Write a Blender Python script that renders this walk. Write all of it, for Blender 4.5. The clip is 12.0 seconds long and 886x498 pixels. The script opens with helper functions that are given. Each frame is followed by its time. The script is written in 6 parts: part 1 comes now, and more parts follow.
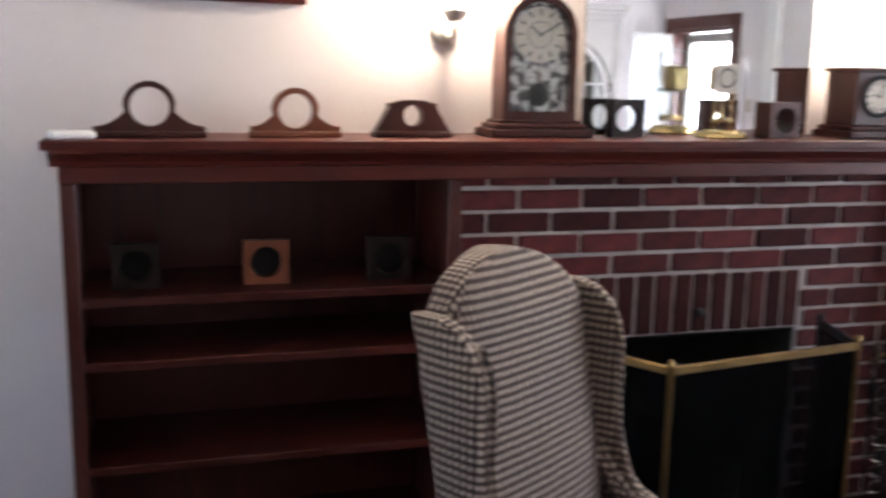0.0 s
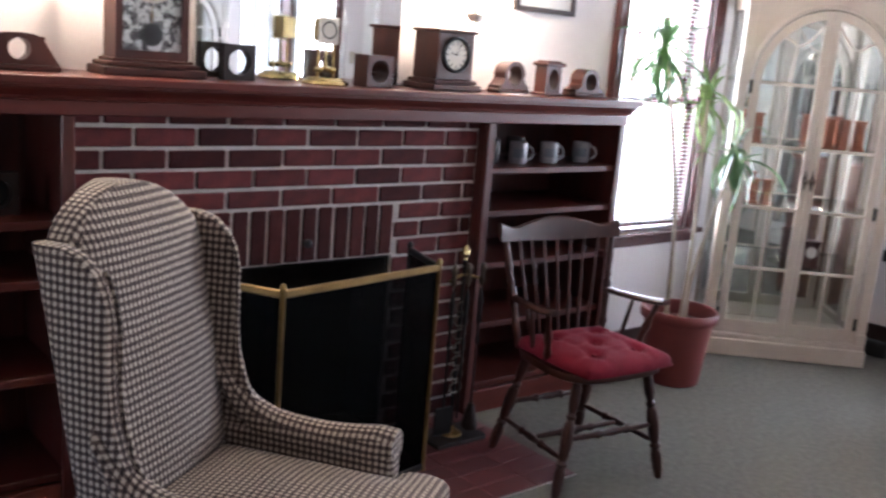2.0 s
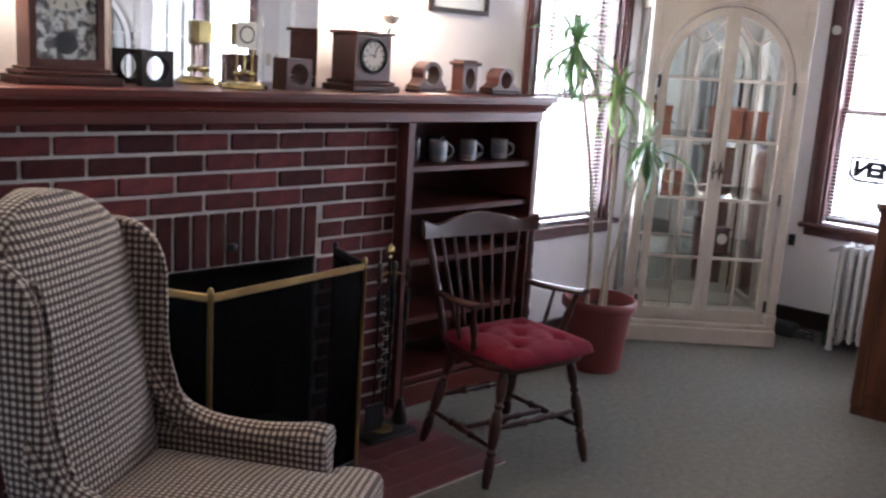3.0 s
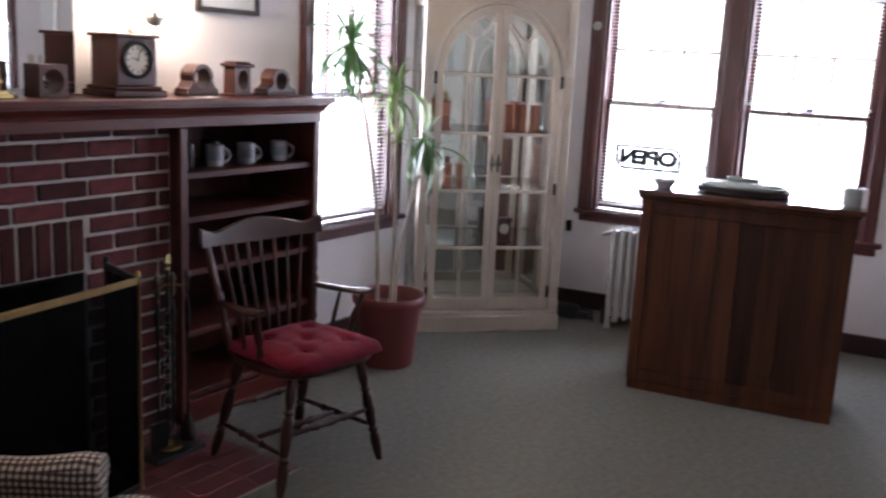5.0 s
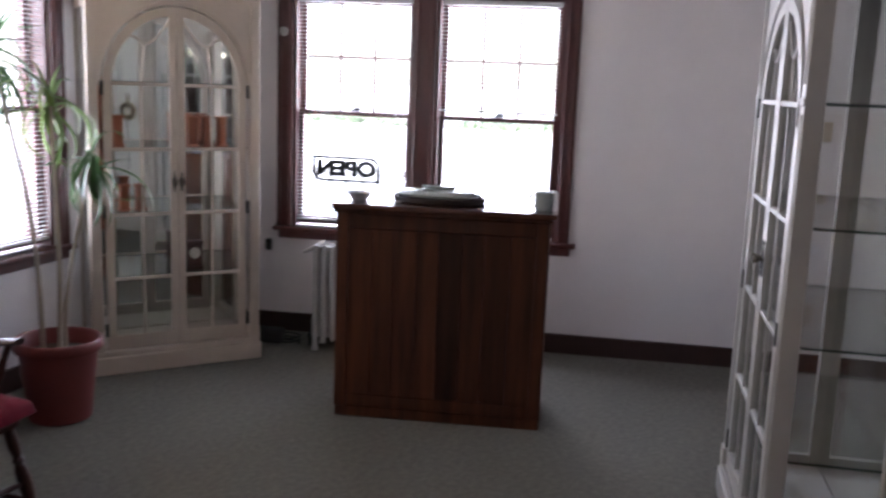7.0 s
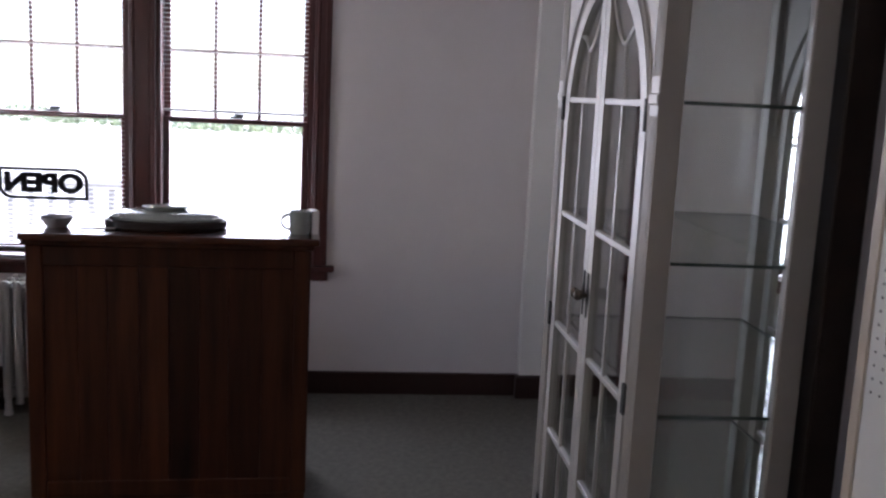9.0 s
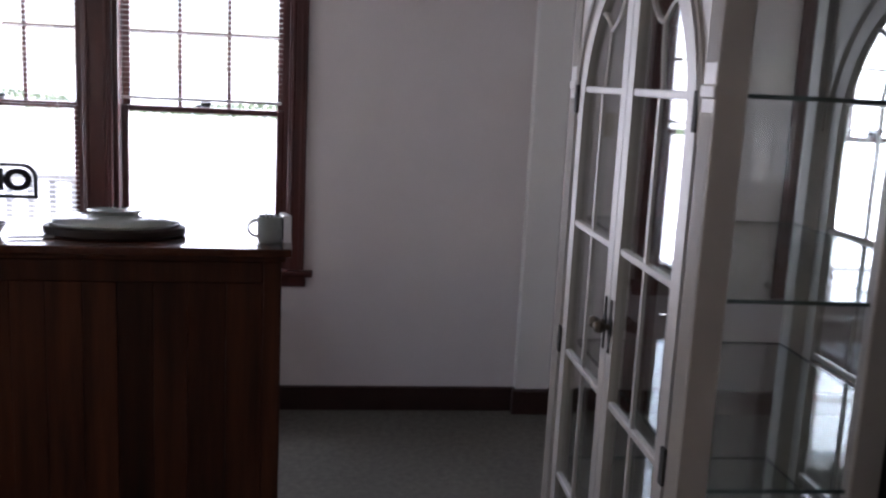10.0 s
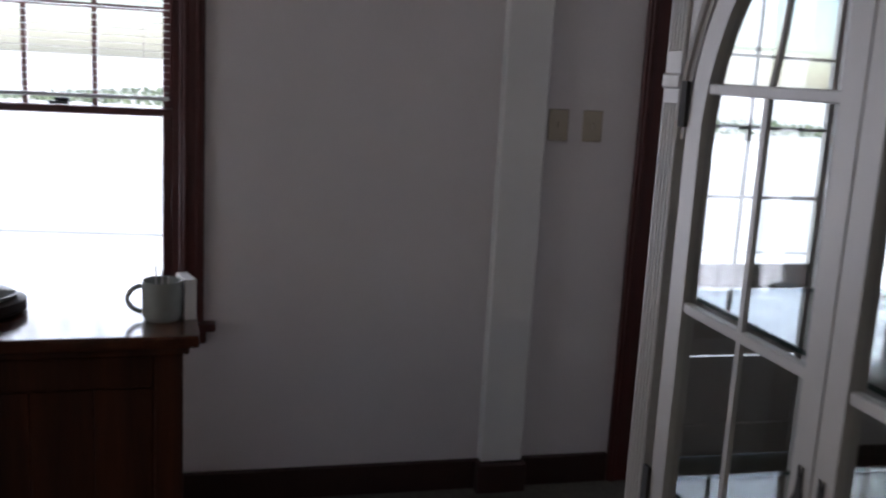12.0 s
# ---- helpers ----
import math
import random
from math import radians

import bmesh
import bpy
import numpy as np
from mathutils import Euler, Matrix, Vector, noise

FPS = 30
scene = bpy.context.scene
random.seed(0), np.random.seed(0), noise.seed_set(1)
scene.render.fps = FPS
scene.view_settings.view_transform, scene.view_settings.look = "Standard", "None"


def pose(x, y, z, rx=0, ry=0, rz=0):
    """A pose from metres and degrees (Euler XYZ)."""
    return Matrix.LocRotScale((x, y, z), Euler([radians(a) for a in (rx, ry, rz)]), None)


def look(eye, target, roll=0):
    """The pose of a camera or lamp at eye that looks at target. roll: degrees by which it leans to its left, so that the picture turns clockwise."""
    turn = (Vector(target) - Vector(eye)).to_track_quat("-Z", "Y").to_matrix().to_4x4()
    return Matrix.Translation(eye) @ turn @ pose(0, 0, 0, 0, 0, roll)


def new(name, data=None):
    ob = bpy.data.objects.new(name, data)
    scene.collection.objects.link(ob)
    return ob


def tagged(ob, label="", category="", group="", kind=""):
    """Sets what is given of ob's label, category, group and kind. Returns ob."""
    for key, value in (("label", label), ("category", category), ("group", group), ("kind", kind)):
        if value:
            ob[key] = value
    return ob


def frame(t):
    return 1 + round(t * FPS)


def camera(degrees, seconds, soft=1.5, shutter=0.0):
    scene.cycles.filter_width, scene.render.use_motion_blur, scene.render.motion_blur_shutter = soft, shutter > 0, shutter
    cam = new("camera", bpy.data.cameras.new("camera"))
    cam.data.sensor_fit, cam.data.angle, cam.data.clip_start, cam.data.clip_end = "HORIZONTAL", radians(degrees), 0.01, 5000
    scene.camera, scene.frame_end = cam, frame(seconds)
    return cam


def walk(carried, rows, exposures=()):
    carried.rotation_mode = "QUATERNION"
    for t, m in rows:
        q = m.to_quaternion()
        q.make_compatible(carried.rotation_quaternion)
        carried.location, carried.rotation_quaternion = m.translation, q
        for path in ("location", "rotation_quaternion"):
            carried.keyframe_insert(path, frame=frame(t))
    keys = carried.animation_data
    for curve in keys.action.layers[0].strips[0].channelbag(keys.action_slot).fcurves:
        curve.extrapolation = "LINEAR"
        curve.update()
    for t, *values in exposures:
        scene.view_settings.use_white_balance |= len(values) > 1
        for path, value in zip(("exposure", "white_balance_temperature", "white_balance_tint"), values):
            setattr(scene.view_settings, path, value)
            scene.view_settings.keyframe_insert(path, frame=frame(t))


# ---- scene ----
cam = camera(50.5, 12.0, soft=2.4, shutter=0.5)
PATH = [
    (0, (0.17, -2.59, 1.526), (0.727, -0.702, 1.174), 1.1),
    (0.5, (0.152, -2.628, 1.537), (1.008, -0.855, 1.186), 3.3),
    (1, (0.176, -2.701, 1.52), (1.149, -0.994, 1.143), 3.8),
    (1.5, (0.144, -2.759, 1.529), (1.205, -1.117, 1.104), 4.3),
    (2, (0.058, -2.792, 1.527), (1.324, -1.301, 1.108), 4.8),
    (2.5, (0.006, -2.815, 1.533), (1.344, -1.386, 1.122), 4.4),
    (4.5, (0.048, -2.89, 1.552), (1.632, -1.738, 1.146), 2.7),
    (5, (0.068, -2.885, 1.568), (1.719, -1.829, 1.169), 2.9),
    (5.5, (0.128, -2.902, 1.562), (1.865, -1.999, 1.153), 2.5),
    (6, (0.221, -2.939, 1.568), (2.019, -2.176, 1.141), 2.7),
    (6.5, (0.3, -2.949, 1.571), (2.15, -2.296, 1.181), 2.1),
    (7, (0.44, -2.86, 1.551), (2.337, -2.33, 1.201), 2.2),
    (7.5, (0.581, -2.787, 1.552), (2.529, -2.485, 1.213), 2.1),
    (7.7, (0.67, -2.776, 1.54), (2.627, -2.546, 1.203), 2.2),
    (9.5, (1.426, -2.626, 1.524), (3.397, -2.669, 1.193), 2.8),
    (9.9, (1.608, -2.642, 1.534), (3.576, -2.683, 1.18), 2.8),
    (10.5, (1.909, -2.556, 1.528), (3.873, -2.692, 1.179), 3.0),
    (10.8, (2.063, -2.547, 1.526), (4.022, -2.777, 1.192), 2.9),
    (11, (2.205, -2.573, 1.527), (4.16, -2.833, 1.194), 2.9),
    (11.5, (2.445, -2.555, 1.519), (4.408, -2.709, 1.166), 2.5),
    (12, (2.668, -2.441, 1.531), (4.611, -2.734, 1.157), 3.2),
]
EXPOSURES = [(0, 3.58, 5980, 17), (1.5, 3.86, 5860, 18), (2.5, 3.54, 5800, 18), (5.0, 3.02, 5850, 20), (5.5, 2.84, 5880, 20), (7.0, 2.5, 5950, 21), (9.5, 1.78, 5950, 22), (10.5, 1.76, 6000, 22), (11.5, 1.34, 5980, 20), (12, 1.05, 6000, 18)]
walk(cam, [(t, look(eye, target, roll)) for t, eye, target, roll in PATH], EXPOSURES)

# ---------- world, sun, large lights ----------
world = bpy.data.worlds.new("daylight")
scene.world = world
world.use_nodes = True
wn = world.node_tree.nodes
sky = wn.new("ShaderNodeTexSky")
sky.sky_type, sky.sun_disc = "NISHITA", False
sky.sun_elevation, sky.sun_rotation = radians(56), radians(191)
wn["Background"].inputs["Strength"].default_value = 0.15
world.node_tree.links.new(sky.outputs[0], wn["Background"].inputs["Color"])

sun = new("sun", bpy.data.lights.new("sun", "SUN"))
sun.data.energy, sun.data.angle, sun.data.color = 5.0, radians(3), (1.0, 0.95, 0.87)
sun.matrix_world = look((-1.2, -6.0, 9.0), (0, 0, 0))

N, S, W = 0.30, -4.75, -2.20     # inner faces of the room's walls
CEIL = 2.62
LX0, LX1, RX0, RX1 = -0.10, 0.985, 2.605, 3.445     # the two bookcases along the north wall
BACK = 0.425                                        # their backs, let into the wall
# the east wall stands 6.1 degrees off square: local x runs south along it, y out of the room
ME = Matrix.Translation((5.583, 0, 0)) @ Matrix.Rotation(radians(-83.9), 4, "Z")
MN = Matrix.Translation((0, N, 0))


def window_light(name, m, w, h, power):
    lamp = new(name, bpy.data.lights.new(name, "AREA"))
    lamp.data.shape, lamp.data.size, lamp.data.size_y = "RECTANGLE", w, h
    lamp.data.energy, lamp.data.color = power, (0.95, 0.96, 1.0)
    lamp.matrix_world = m
    return lamp


window_light("sky_light_east", ME @ Matrix.Translation((0.82, 0.27, 1.35)) @ Matrix.Rotation(radians(-90), 4, "X"), 0.70, 1.3, 9.3)
window_light("sky_light_east", ME @ Matrix.Translation((1.68, 0.27, 1.35)) @ Matrix.Rotation(radians(-90), 4, "X"), 0.70, 1.3, 9.3)
window_light("sky_light_north", MN @ Matrix.Translation((4.08, 0.27, 1.35)) @ Matrix.Rotation(radians(-90), 4, "X"), 0.70, 1.3, 9.3)
window_light("sky_light_door", ME @ Matrix.Translation((4.20, 0.27, 1.05)) @ Matrix.Rotation(radians(-90), 4, "X"), 0.85, 1.9, 7)
# fill from an assumed window out of view, brightens the north wall's left end
window_light("sky_light_west", Matrix.Translation((W - 0.27, -0.725, 1.35)) @ Matrix.Rotation(radians(90), 4, "Z") @ Matrix.Rotation(radians(-90), 4, "X"), 0.80, 1.3, 0.5)


# ---------- materials ----------
def mat(name, color, rough=0.6, color2=None, scale=8.0, stretch=(1, 1, 1), bump=0.0, metal=0.0, spread=0.5, rand=0.0, detail=6.0, fine=0.0, coat=0.0, spec=0.5):
    """Two-scale noise between two colours, with relief."""
    m = bpy.data.materials.new(name)
    m.use_nodes = True
    nt = m.node_tree
    b = nt.nodes["Principled BSDF"]
    b.inputs["Roughness"].default_value, b.inputs["Metallic"].default_value = rough, metal
    b.inputs["Coat Weight"].default_value = coat
    b.inputs["Specular IOR Level"].default_value = spec
    b.inputs["Coat Roughness"].default_value = 0.15
    tc = nt.nodes.new("ShaderNodeTexCoord")
    mp = nt.nodes.new("ShaderNodeMapping")
    mp.inputs["Scale"].default_value = stretch
    nt.links.new(tc.outputs["Object"], mp.inputs["Vector"])
    n1 = nt.nodes.new("ShaderNodeTexNoise")
    n1.inputs["Scale"].default_value, n1.inputs["Detail"].default_value, n1.inputs["Roughness"].default_value = scale, detail, 0.62
    nt.links.new(mp.outputs[0], n1.inputs["Vector"])
    r = nt.nodes.new("ShaderNodeValToRGB")
    c2 = color2 or tuple(c * 0.8 for c in color)
    r.color_ramp.elements[0].position, r.color_ramp.elements[1].position = 0.5 - spread / 2, 0.5 + spread / 2
    r.color_ramp.elements[0].color, r.color_ramp.elements[1].color = (*c2, 1), (*color, 1)
    nt.links.new(n1.outputs["Fac"], r.inputs["Fac"])
    out = r.outputs["Color"]
    if rand:
        oi = nt.nodes.new("ShaderNodeObjectInfo")
        hs = nt.nodes.new("ShaderNodeHueSaturation")
        mr = nt.nodes.new("ShaderNodeMapRange")
        mr.inputs["To Min"].default_value, mr.inputs["To Max"].default_value = 1 - rand, 1 + rand
        nt.links.new(oi.outputs["Random"], mr.inputs["Value"])
        nt.links.new(mr.outputs[0], hs.inputs["Value"])
        nt.links.new(out, hs.inputs["Color"])
        out = hs.outputs["Color"]
    nt.links.new(out, b.inputs["Base Color"])
    if bump:
        n2 = nt.nodes.new("ShaderNodeTexNoise")
        n2.inputs["Scale"].default_value, n2.inputs["Detail"].default_value = fine or scale * 6, 4
        nt.links.new(mp.outputs[0], n2.inputs["Vector"])
        bp = nt.nodes.new("ShaderNodeBump")
        bp.inputs["Strength"].default_value, bp.inputs["Distance"].default_value = bump, 0.004
        nt.links.new(n2.outputs["Fac"], bp.inputs["Height"])
        nt.links.new(bp.outputs["Normal"], b.inputs["Normal"])
        rr = nt.nodes.new("ShaderNodeMapRange")
        rr.inputs["To Min"].default_value, rr.inputs["To Max"].default_value = max(rough - 0.1, 0.02), min(rough + 0.12, 1)
        nt.links.new(n1.outputs["Fac"], rr.inputs["Value"])
        nt.links.new(rr.outputs[0], b.inputs["Roughness"])
    return m


def glass_mat(name, tint=(0.93, 0.97, 0.96), ior=1.5):
    """Thin clear pane: mostly see-through with a fresnel gloss."""
    m = bpy.data.materials.new(name)
    m.use_nodes = True
    nt = m.node_tree
    nt.nodes.remove(nt.nodes["Principled BSDF"])
    t, g, mix, f = (nt.nodes.new(k) for k in ("ShaderNodeBsdfTransparent", "ShaderNodeBsdfGlossy", "ShaderNodeMixShader", "ShaderNodeLayerWeight"))
    t.inputs["Color"].default_value = (*tint, 1)
    g.inputs["Roughness"].default_value = 0.02
    f.inputs["Blend"].default_value = 0.5
    r0 = ((ior - 1) / (ior + 1)) ** 2
    p5, ma = nt.nodes.new("ShaderNodeMath"), nt.nodes.new("ShaderNodeMath")
    p5.operation, ma.operation = "POWER", "MULTIPLY_ADD"
    p5.inputs[1].default_value, ma.inputs[1].default_value, ma.inputs[2].default_value = 5.0, 1 - r0, r0
    nt.links.new(f.outputs["Facing"], p5.inputs[0])
    nt.links.new(p5.outputs[0], ma.inputs[0])
    nt.links.new(ma.outputs[0], mix.inputs[0])
    nt.links.new(t.outputs[0], mix.inputs[1])
    nt.links.new(g.outputs[0], mix.inputs[2])
    nt.links.new(mix.outputs[0], nt.nodes["Material Output"].inputs["Surface"])
    return m


def check_mat(name, period):
    """Woven two-tone check on the UV map."""
    m = bpy.data.materials.new(name)
    m.use_nodes = True
    nt = m.node_tree
    b = nt.nodes["Principled BSDF"]
    b.inputs["Roughness"].default_value = 0.95
    b.inputs["Sheen Weight"].default_value = 0.05
    uv = nt.nodes.new("ShaderNodeUVMap")
    nz = nt.nodes.new("ShaderNodeTexNoise")
    nz.inputs["Scale"].default_value = 14
    wob = nt.nodes.new("ShaderNodeVectorMath")
    wob.operation = "MULTIPLY_ADD"
    wob.inputs[1].default_value = (0.004, 0.004, 0)
    nt.links.new(uv.outputs[0], nz.inputs["Vector"])
    nt.links.new(nz.outputs["Color"], wob.inputs[0])
    nt.links.new(uv.outputs[0], wob.inputs[2])
    sep = nt.nodes.new("ShaderNodeSeparateXYZ")
    nt.links.new(wob.outputs[0], sep.inputs[0])

    def op(kind, a, v=None):
        n = nt.nodes.new("ShaderNodeMath")
        n.operation = kind
        for i, q in enumerate((a, v)):
            if q is None:
                continue
            if isinstance(q, (int, float)):
                n.inputs[i].default_value = q
            else:
                nt.links.new(q, n.inputs[i])
        return n.outputs[0]

    stripes = [op("GREATER_THAN", op("FRACT", op("DIVIDE", sep.outputs[i], period)), 0.5) for i in (0, 1)]
    both = op("MULTIPLY", op("ADD", stripes[0], stripes[1]), 0.5)
    weave = nt.nodes.new("ShaderNodeTexNoise")
    weave.inputs["Scale"].default_value = 420
    nt.links.new(uv.outputs[0], weave.inputs["Vector"])
    fac = op("ADD", both, op("MULTIPLY", op("SUBTRACT", weave.outputs["Fac"], 0.5), 0.5))
    r = nt.nodes.new("ShaderNodeValToRGB")
    r.color_ramp.elements[0].position, r.color_ramp.elements[1].position = 0.12, 0.9
    r.color_ramp.elements[0].color, r.color_ramp.elements[1].color = (0.020, 0.012, 0.012, 1), (0.44, 0.37, 0.305, 1)
    mid = r.color_ramp.elements.new(0.5)
    mid.color = (0.090, 0.062, 0.053, 1)
    nt.links.new(fac, r.inputs["Fac"])
    nt.links.new(r.outputs["Color"], b.inputs["Base Color"])
    bp = nt.nodes.new("ShaderNodeBump")
    bp.inputs["Strength"].default_value, bp.inputs["Distance"].default_value = 0.4, 0.002
    nt.links.new(weave.outputs["Fac"], bp.inputs["Height"])
    nt.links.new(bp.outputs["Normal"], b.inputs["Normal"])
    return m


def glow(name, color, strength):
    m = bpy.data.materials.new(name)
    m.use_nodes = True
    b = m.node_tree.nodes["Principled BSDF"]
    b.inputs["Base Color"].default_value = (*color, 1)
    b.inputs["Emission Color"].default_value = (*color, 1)
    b.inputs["Emission Strength"].default_value = strength
    return m


PLASTER = mat("plaster_wall", (0.74, 0.70, 0.69), 0.85, (0.655, 0.615, 0.605), 1.6, bump=0.2, fine=70)
CEILING = mat("ceiling_paint", (0.80, 0.79, 0.76), 0.9, (0.74, 0.73, 0.70), 2.0, bump=0.1, fine=60)
CARPET = mat("grey_green_carpet", (0.172, 0.165, 0.140), 0.97, (0.104, 0.100, 0.085), 34.0, bump=1.0, fine=260, spread=0.5, spec=0.1)
REDWOOD = mat("mahogany_stain", (0.070, 0.0115, 0.0075), 0.42, (0.034, 0.006, 0.004), 5.0, (1, 1, 1), bump=0.1, coat=0.05, spec=0.3)
REDWOOD_X = mat("mahogany_grain_long", (0.105, 0.018, 0.011), 0.36, (0.050, 0.008, 0.006), 6.0, (0.35, 5, 5), bump=0.12, coat=0.06, spec=0.35)
REDWOOD_Z = mat("mahogany_grain_upright", (0.085, 0.0150, 0.010), 0.42, (0.036, 0.007, 0.005), 6.0, (5, 5, 0.35), bump=0.12, coat=0.22, spec=0.4)
DARKTRIM = mat("dark_brown_trim", (0.100, 0.023, 0.018), 0.42, (0.046, 0.012, 0.010), 6.0, (5, 5, 0.4), bump=0.12, coat=0.15)
BASETRIM = mat("dark_brown_baseboard", (0.036, 0.013, 0.010), 0.42, (0.026, 0.010, 0.008), 6.0, (4, 0.4, 4), bump=0.12)
PLANK = mat("dark_pine_planks", (0.082, 0.026, 0.010), 0.5, (0.013, 0.0045, 0.003), 4.0, (5, 5, 0.35), bump=0.15, rand=0.42, spec=0.22)
WALNUT = mat("dark_walnut", (0.070, 0.019, 0.012), 0.42, (0.033, 0.010, 0.008), 7.0, (2, 2, 0.8), bump=0.1, coat=0.08, spec=0.35)
CHERRY = mat("cherry_wood", (0.24, 0.075, 0.032), 0.36, (0.13, 0.036, 0.017), 8.0, (1, 3, 3), bump=0.1, coat=0.2)
TAN = mat("tan_pine", (0.34, 0.105, 0.045), 0.5, (0.21, 0.062, 0.028), 8.0, (1, 3, 3), bump=0.1)
EBONY = mat("black_stained_wood", (0.024, 0.015, 0.012), 0.45, (0.012, 0.008, 0.007), 8.0, bump=0.1, spec=0.25)
CHAIRWOOD = mat("dark_turned_maple", (0.050, 0.013, 0.008), 0.36, (0.026, 0.008, 0.006), 7.0, (3, 3, 0.6), bump=0.1, coat=0.04, spec=0.35)
CREAM = mat("cream_paint", (0.57, 0.495, 0.41), 0.42, (0.46, 0.395, 0.325), 4.0, bump=0.08)
WHITE = mat("white_paint", (0.43, 0.41, 0.38), 0.42, (0.345, 0.325, 0.30), 3.0, bump=0.06)
BRICK = mat("red_brick", (0.118, 0.026, 0.025), 0.85, (0.040, 0.012, 0.015), 16.0, bump=0.8, rand=0.5, fine=160, spec=0.2)
# darker brick tone for the upright course above the opening
DARKBRICK = mat("darker_red_brick", (0.070, 0.019, 0.018), 0.9, (0.034, 0.011, 0.011), 18.0, bump=0.7, rand=0.3, fine=160, spec=0.15)
MORTAR = mat("grey_mortar", (0.47, 0.43, 0.40), 0.95, (0.34, 0.31, 0.285), 18.0, bump=0.8, fine=140)
SOOT = mat("sooty_firebrick", (0.03, 0.026, 0.024), 0.95, (0.012, 0.011, 0.010), 9.0, bump=0.5, spec=0.1)
HEARTH = mat("dark_red_hearth_tile", (0.120, 0.028, 0.029), 0.5, (0.07, 0.017, 0.018), 12.0, bump=0.3, rand=0.15)
BRASS = mat("aged_brass", (0.33, 0.225, 0.095), 0.42, (0.19, 0.125, 0.055), 12.0, metal=1.0, bump=0.08)
BRIGHTGOLD = mat("polished_gold", (0.54, 0.43, 0.21), 0.22, (0.40, 0.30, 0.14), 9.0, metal=1.0)
IRON = mat("black_iron", (0.03, 0.03, 0.03), 0.45, (0.018, 0.018, 0.018), 15.0, metal=0.6, bump=0.2)
STEEL = mat("worn_nickel", (0.48, 0.46, 0.43), 0.3, (0.33, 0.31, 0.29), 12.0, metal=1.0)
CUSHION = mat("dusty_red_velour", (0.155, 0.010, 0.024), 0.95, (0.085, 0.006, 0.014), 9.0, bump=0.5, fine=200, spec=0.1)
CUSHION.node_tree.nodes["Principled BSDF"].inputs["Sheen Weight"].default_value = 0.04
TERRACOTTA = mat("red_plastic_terracotta", (0.165, 0.031, 0.027), 0.5, (0.13, 0.024, 0.021), 5.0, bump=0.1)
SOIL = mat("dry_soil", (0.06, 0.04, 0.028), 1.0, (0.03, 0.02, 0.015), 30.0, bump=1.0)
LEAF = mat("green_leaf", (0.05, 0.15, 0.025), 0.45, (0.025, 0.07, 0.015), 9.0)
LEAF_PALE = mat("yellow_green_leaf", (0.15, 0.25, 0.04), 0.5, (0.08, 0.16, 0.02), 9.0)
for lm in (LEAF, LEAF_PALE):
    lb = lm.node_tree.nodes["Principled BSDF"]
    lb.inputs["Subsurface Weight"].default_value = 0.0
    lb.inputs["Transmission Weight"].default_value = 0.12
CANE = mat("pale_cane_bark", (0.42, 0.36, 0.28), 0.8, (0.28, 0.23, 0.17), 40.0, (1, 1, 3), bump=0.6)
CERAMIC = mat("white_glazed_ceramic", (0.66, 0.655, 0.64), 0.15, (0.68, 0.68, 0.68), 5.0, coat=0.5)
DISHGREY = mat("grey_green_pressed_glass", (0.36, 0.39, 0.37), 0.12, (0.25, 0.28, 0.265), 14.0, coat=0.3)
BLACKGLAZE = mat("black_glazed_ceramic", (0.016, 0.012, 0.012), 0.25, (0.010, 0.008, 0.008), 8.0, spec=0.3)
# grey ceramic with the shade on shelf mugs and bowl put into its colour
SHADECERAMIC = mat("shade_grey_ceramic", (0.36, 0.36, 0.37), 0.2, (0.22, 0.22, 0.24), 18.0, coat=0.4)
PAPER = mat("white_paper", (0.80, 0.80, 0.80), 0.8, (0.74, 0.74, 0.75), 6.0)
DIAL = mat("aged_dial_paper", (0.66, 0.62, 0.53), 0.7, (0.56, 0.52, 0.44), 10.0)
SILVERPRINT = mat("silver_scroll_print", (0.62, 0.63, 0.62), 0.45, (0.035, 0.032, 0.034), 38.0, spread=0.12, detail=3)
INK = mat("black_ink", (0.02, 0.02, 0.022), 0.6, (0.015, 0.015, 0.015), spec=0.1)
SATIN = mat("satin_nickel", (0.66, 0.64, 0.60), 0.5, (0.52, 0.50, 0.47), 10.0, metal=0.5, bump=0.05)
BLUEPRINT = mat("faded_print", (0.17, 0.19, 0.23), 0.6, (0.10, 0.12, 0.15), 30)
REDINK = mat("red_print", (0.55, 0.03, 0.03), 0.5, (0.48, 0.025, 0.025))
BLUEINK = mat("blue_print", (0.05, 0.10, 0.32), 0.5, (0.04, 0.08, 0.27))
RADPAINT = mat("silver_white_radiator_paint", (0.46, 0.46, 0.44), 0.4, (0.36, 0.36, 0.345), 7.0, bump=0.15)
TARNISH = mat("tarnished_metal", (0.17, 0.145, 0.115), 0.34, (0.085, 0.072, 0.058), 16.0, metal=1.0, bump=0.1)
HINGE = mat("dull_dark_metal", (0.060, 0.058, 0.056), 0.75, (0.035, 0.034, 0.033), 14.0, bump=0.1, spec=0.12)
SWITCH = mat("beige_plastic", (0.46, 0.40, 0.30), 0.4, (0.42, 0.36, 0.27), 5.0)
PEG = mat("white_hardboard", (0.74, 0.74, 0.72), 0.45, (0.68, 0.68, 0.66), 4.0)
BLINDS = mat("white_vinyl_slat", (0.72, 0.72, 0.70), 0.45, (0.66, 0.66, 0.64), 4.0)
TABLETOP = mat("varnished_counter_top", (0.085, 0.027, 0.013), 0.14, (0.045, 0.014, 0.008), 6.0, (5, 0.4, 5), bump=0.05, coat=0.6)
GLASS = glass_mat("clear_glass", (0.955, 0.968, 0.963))
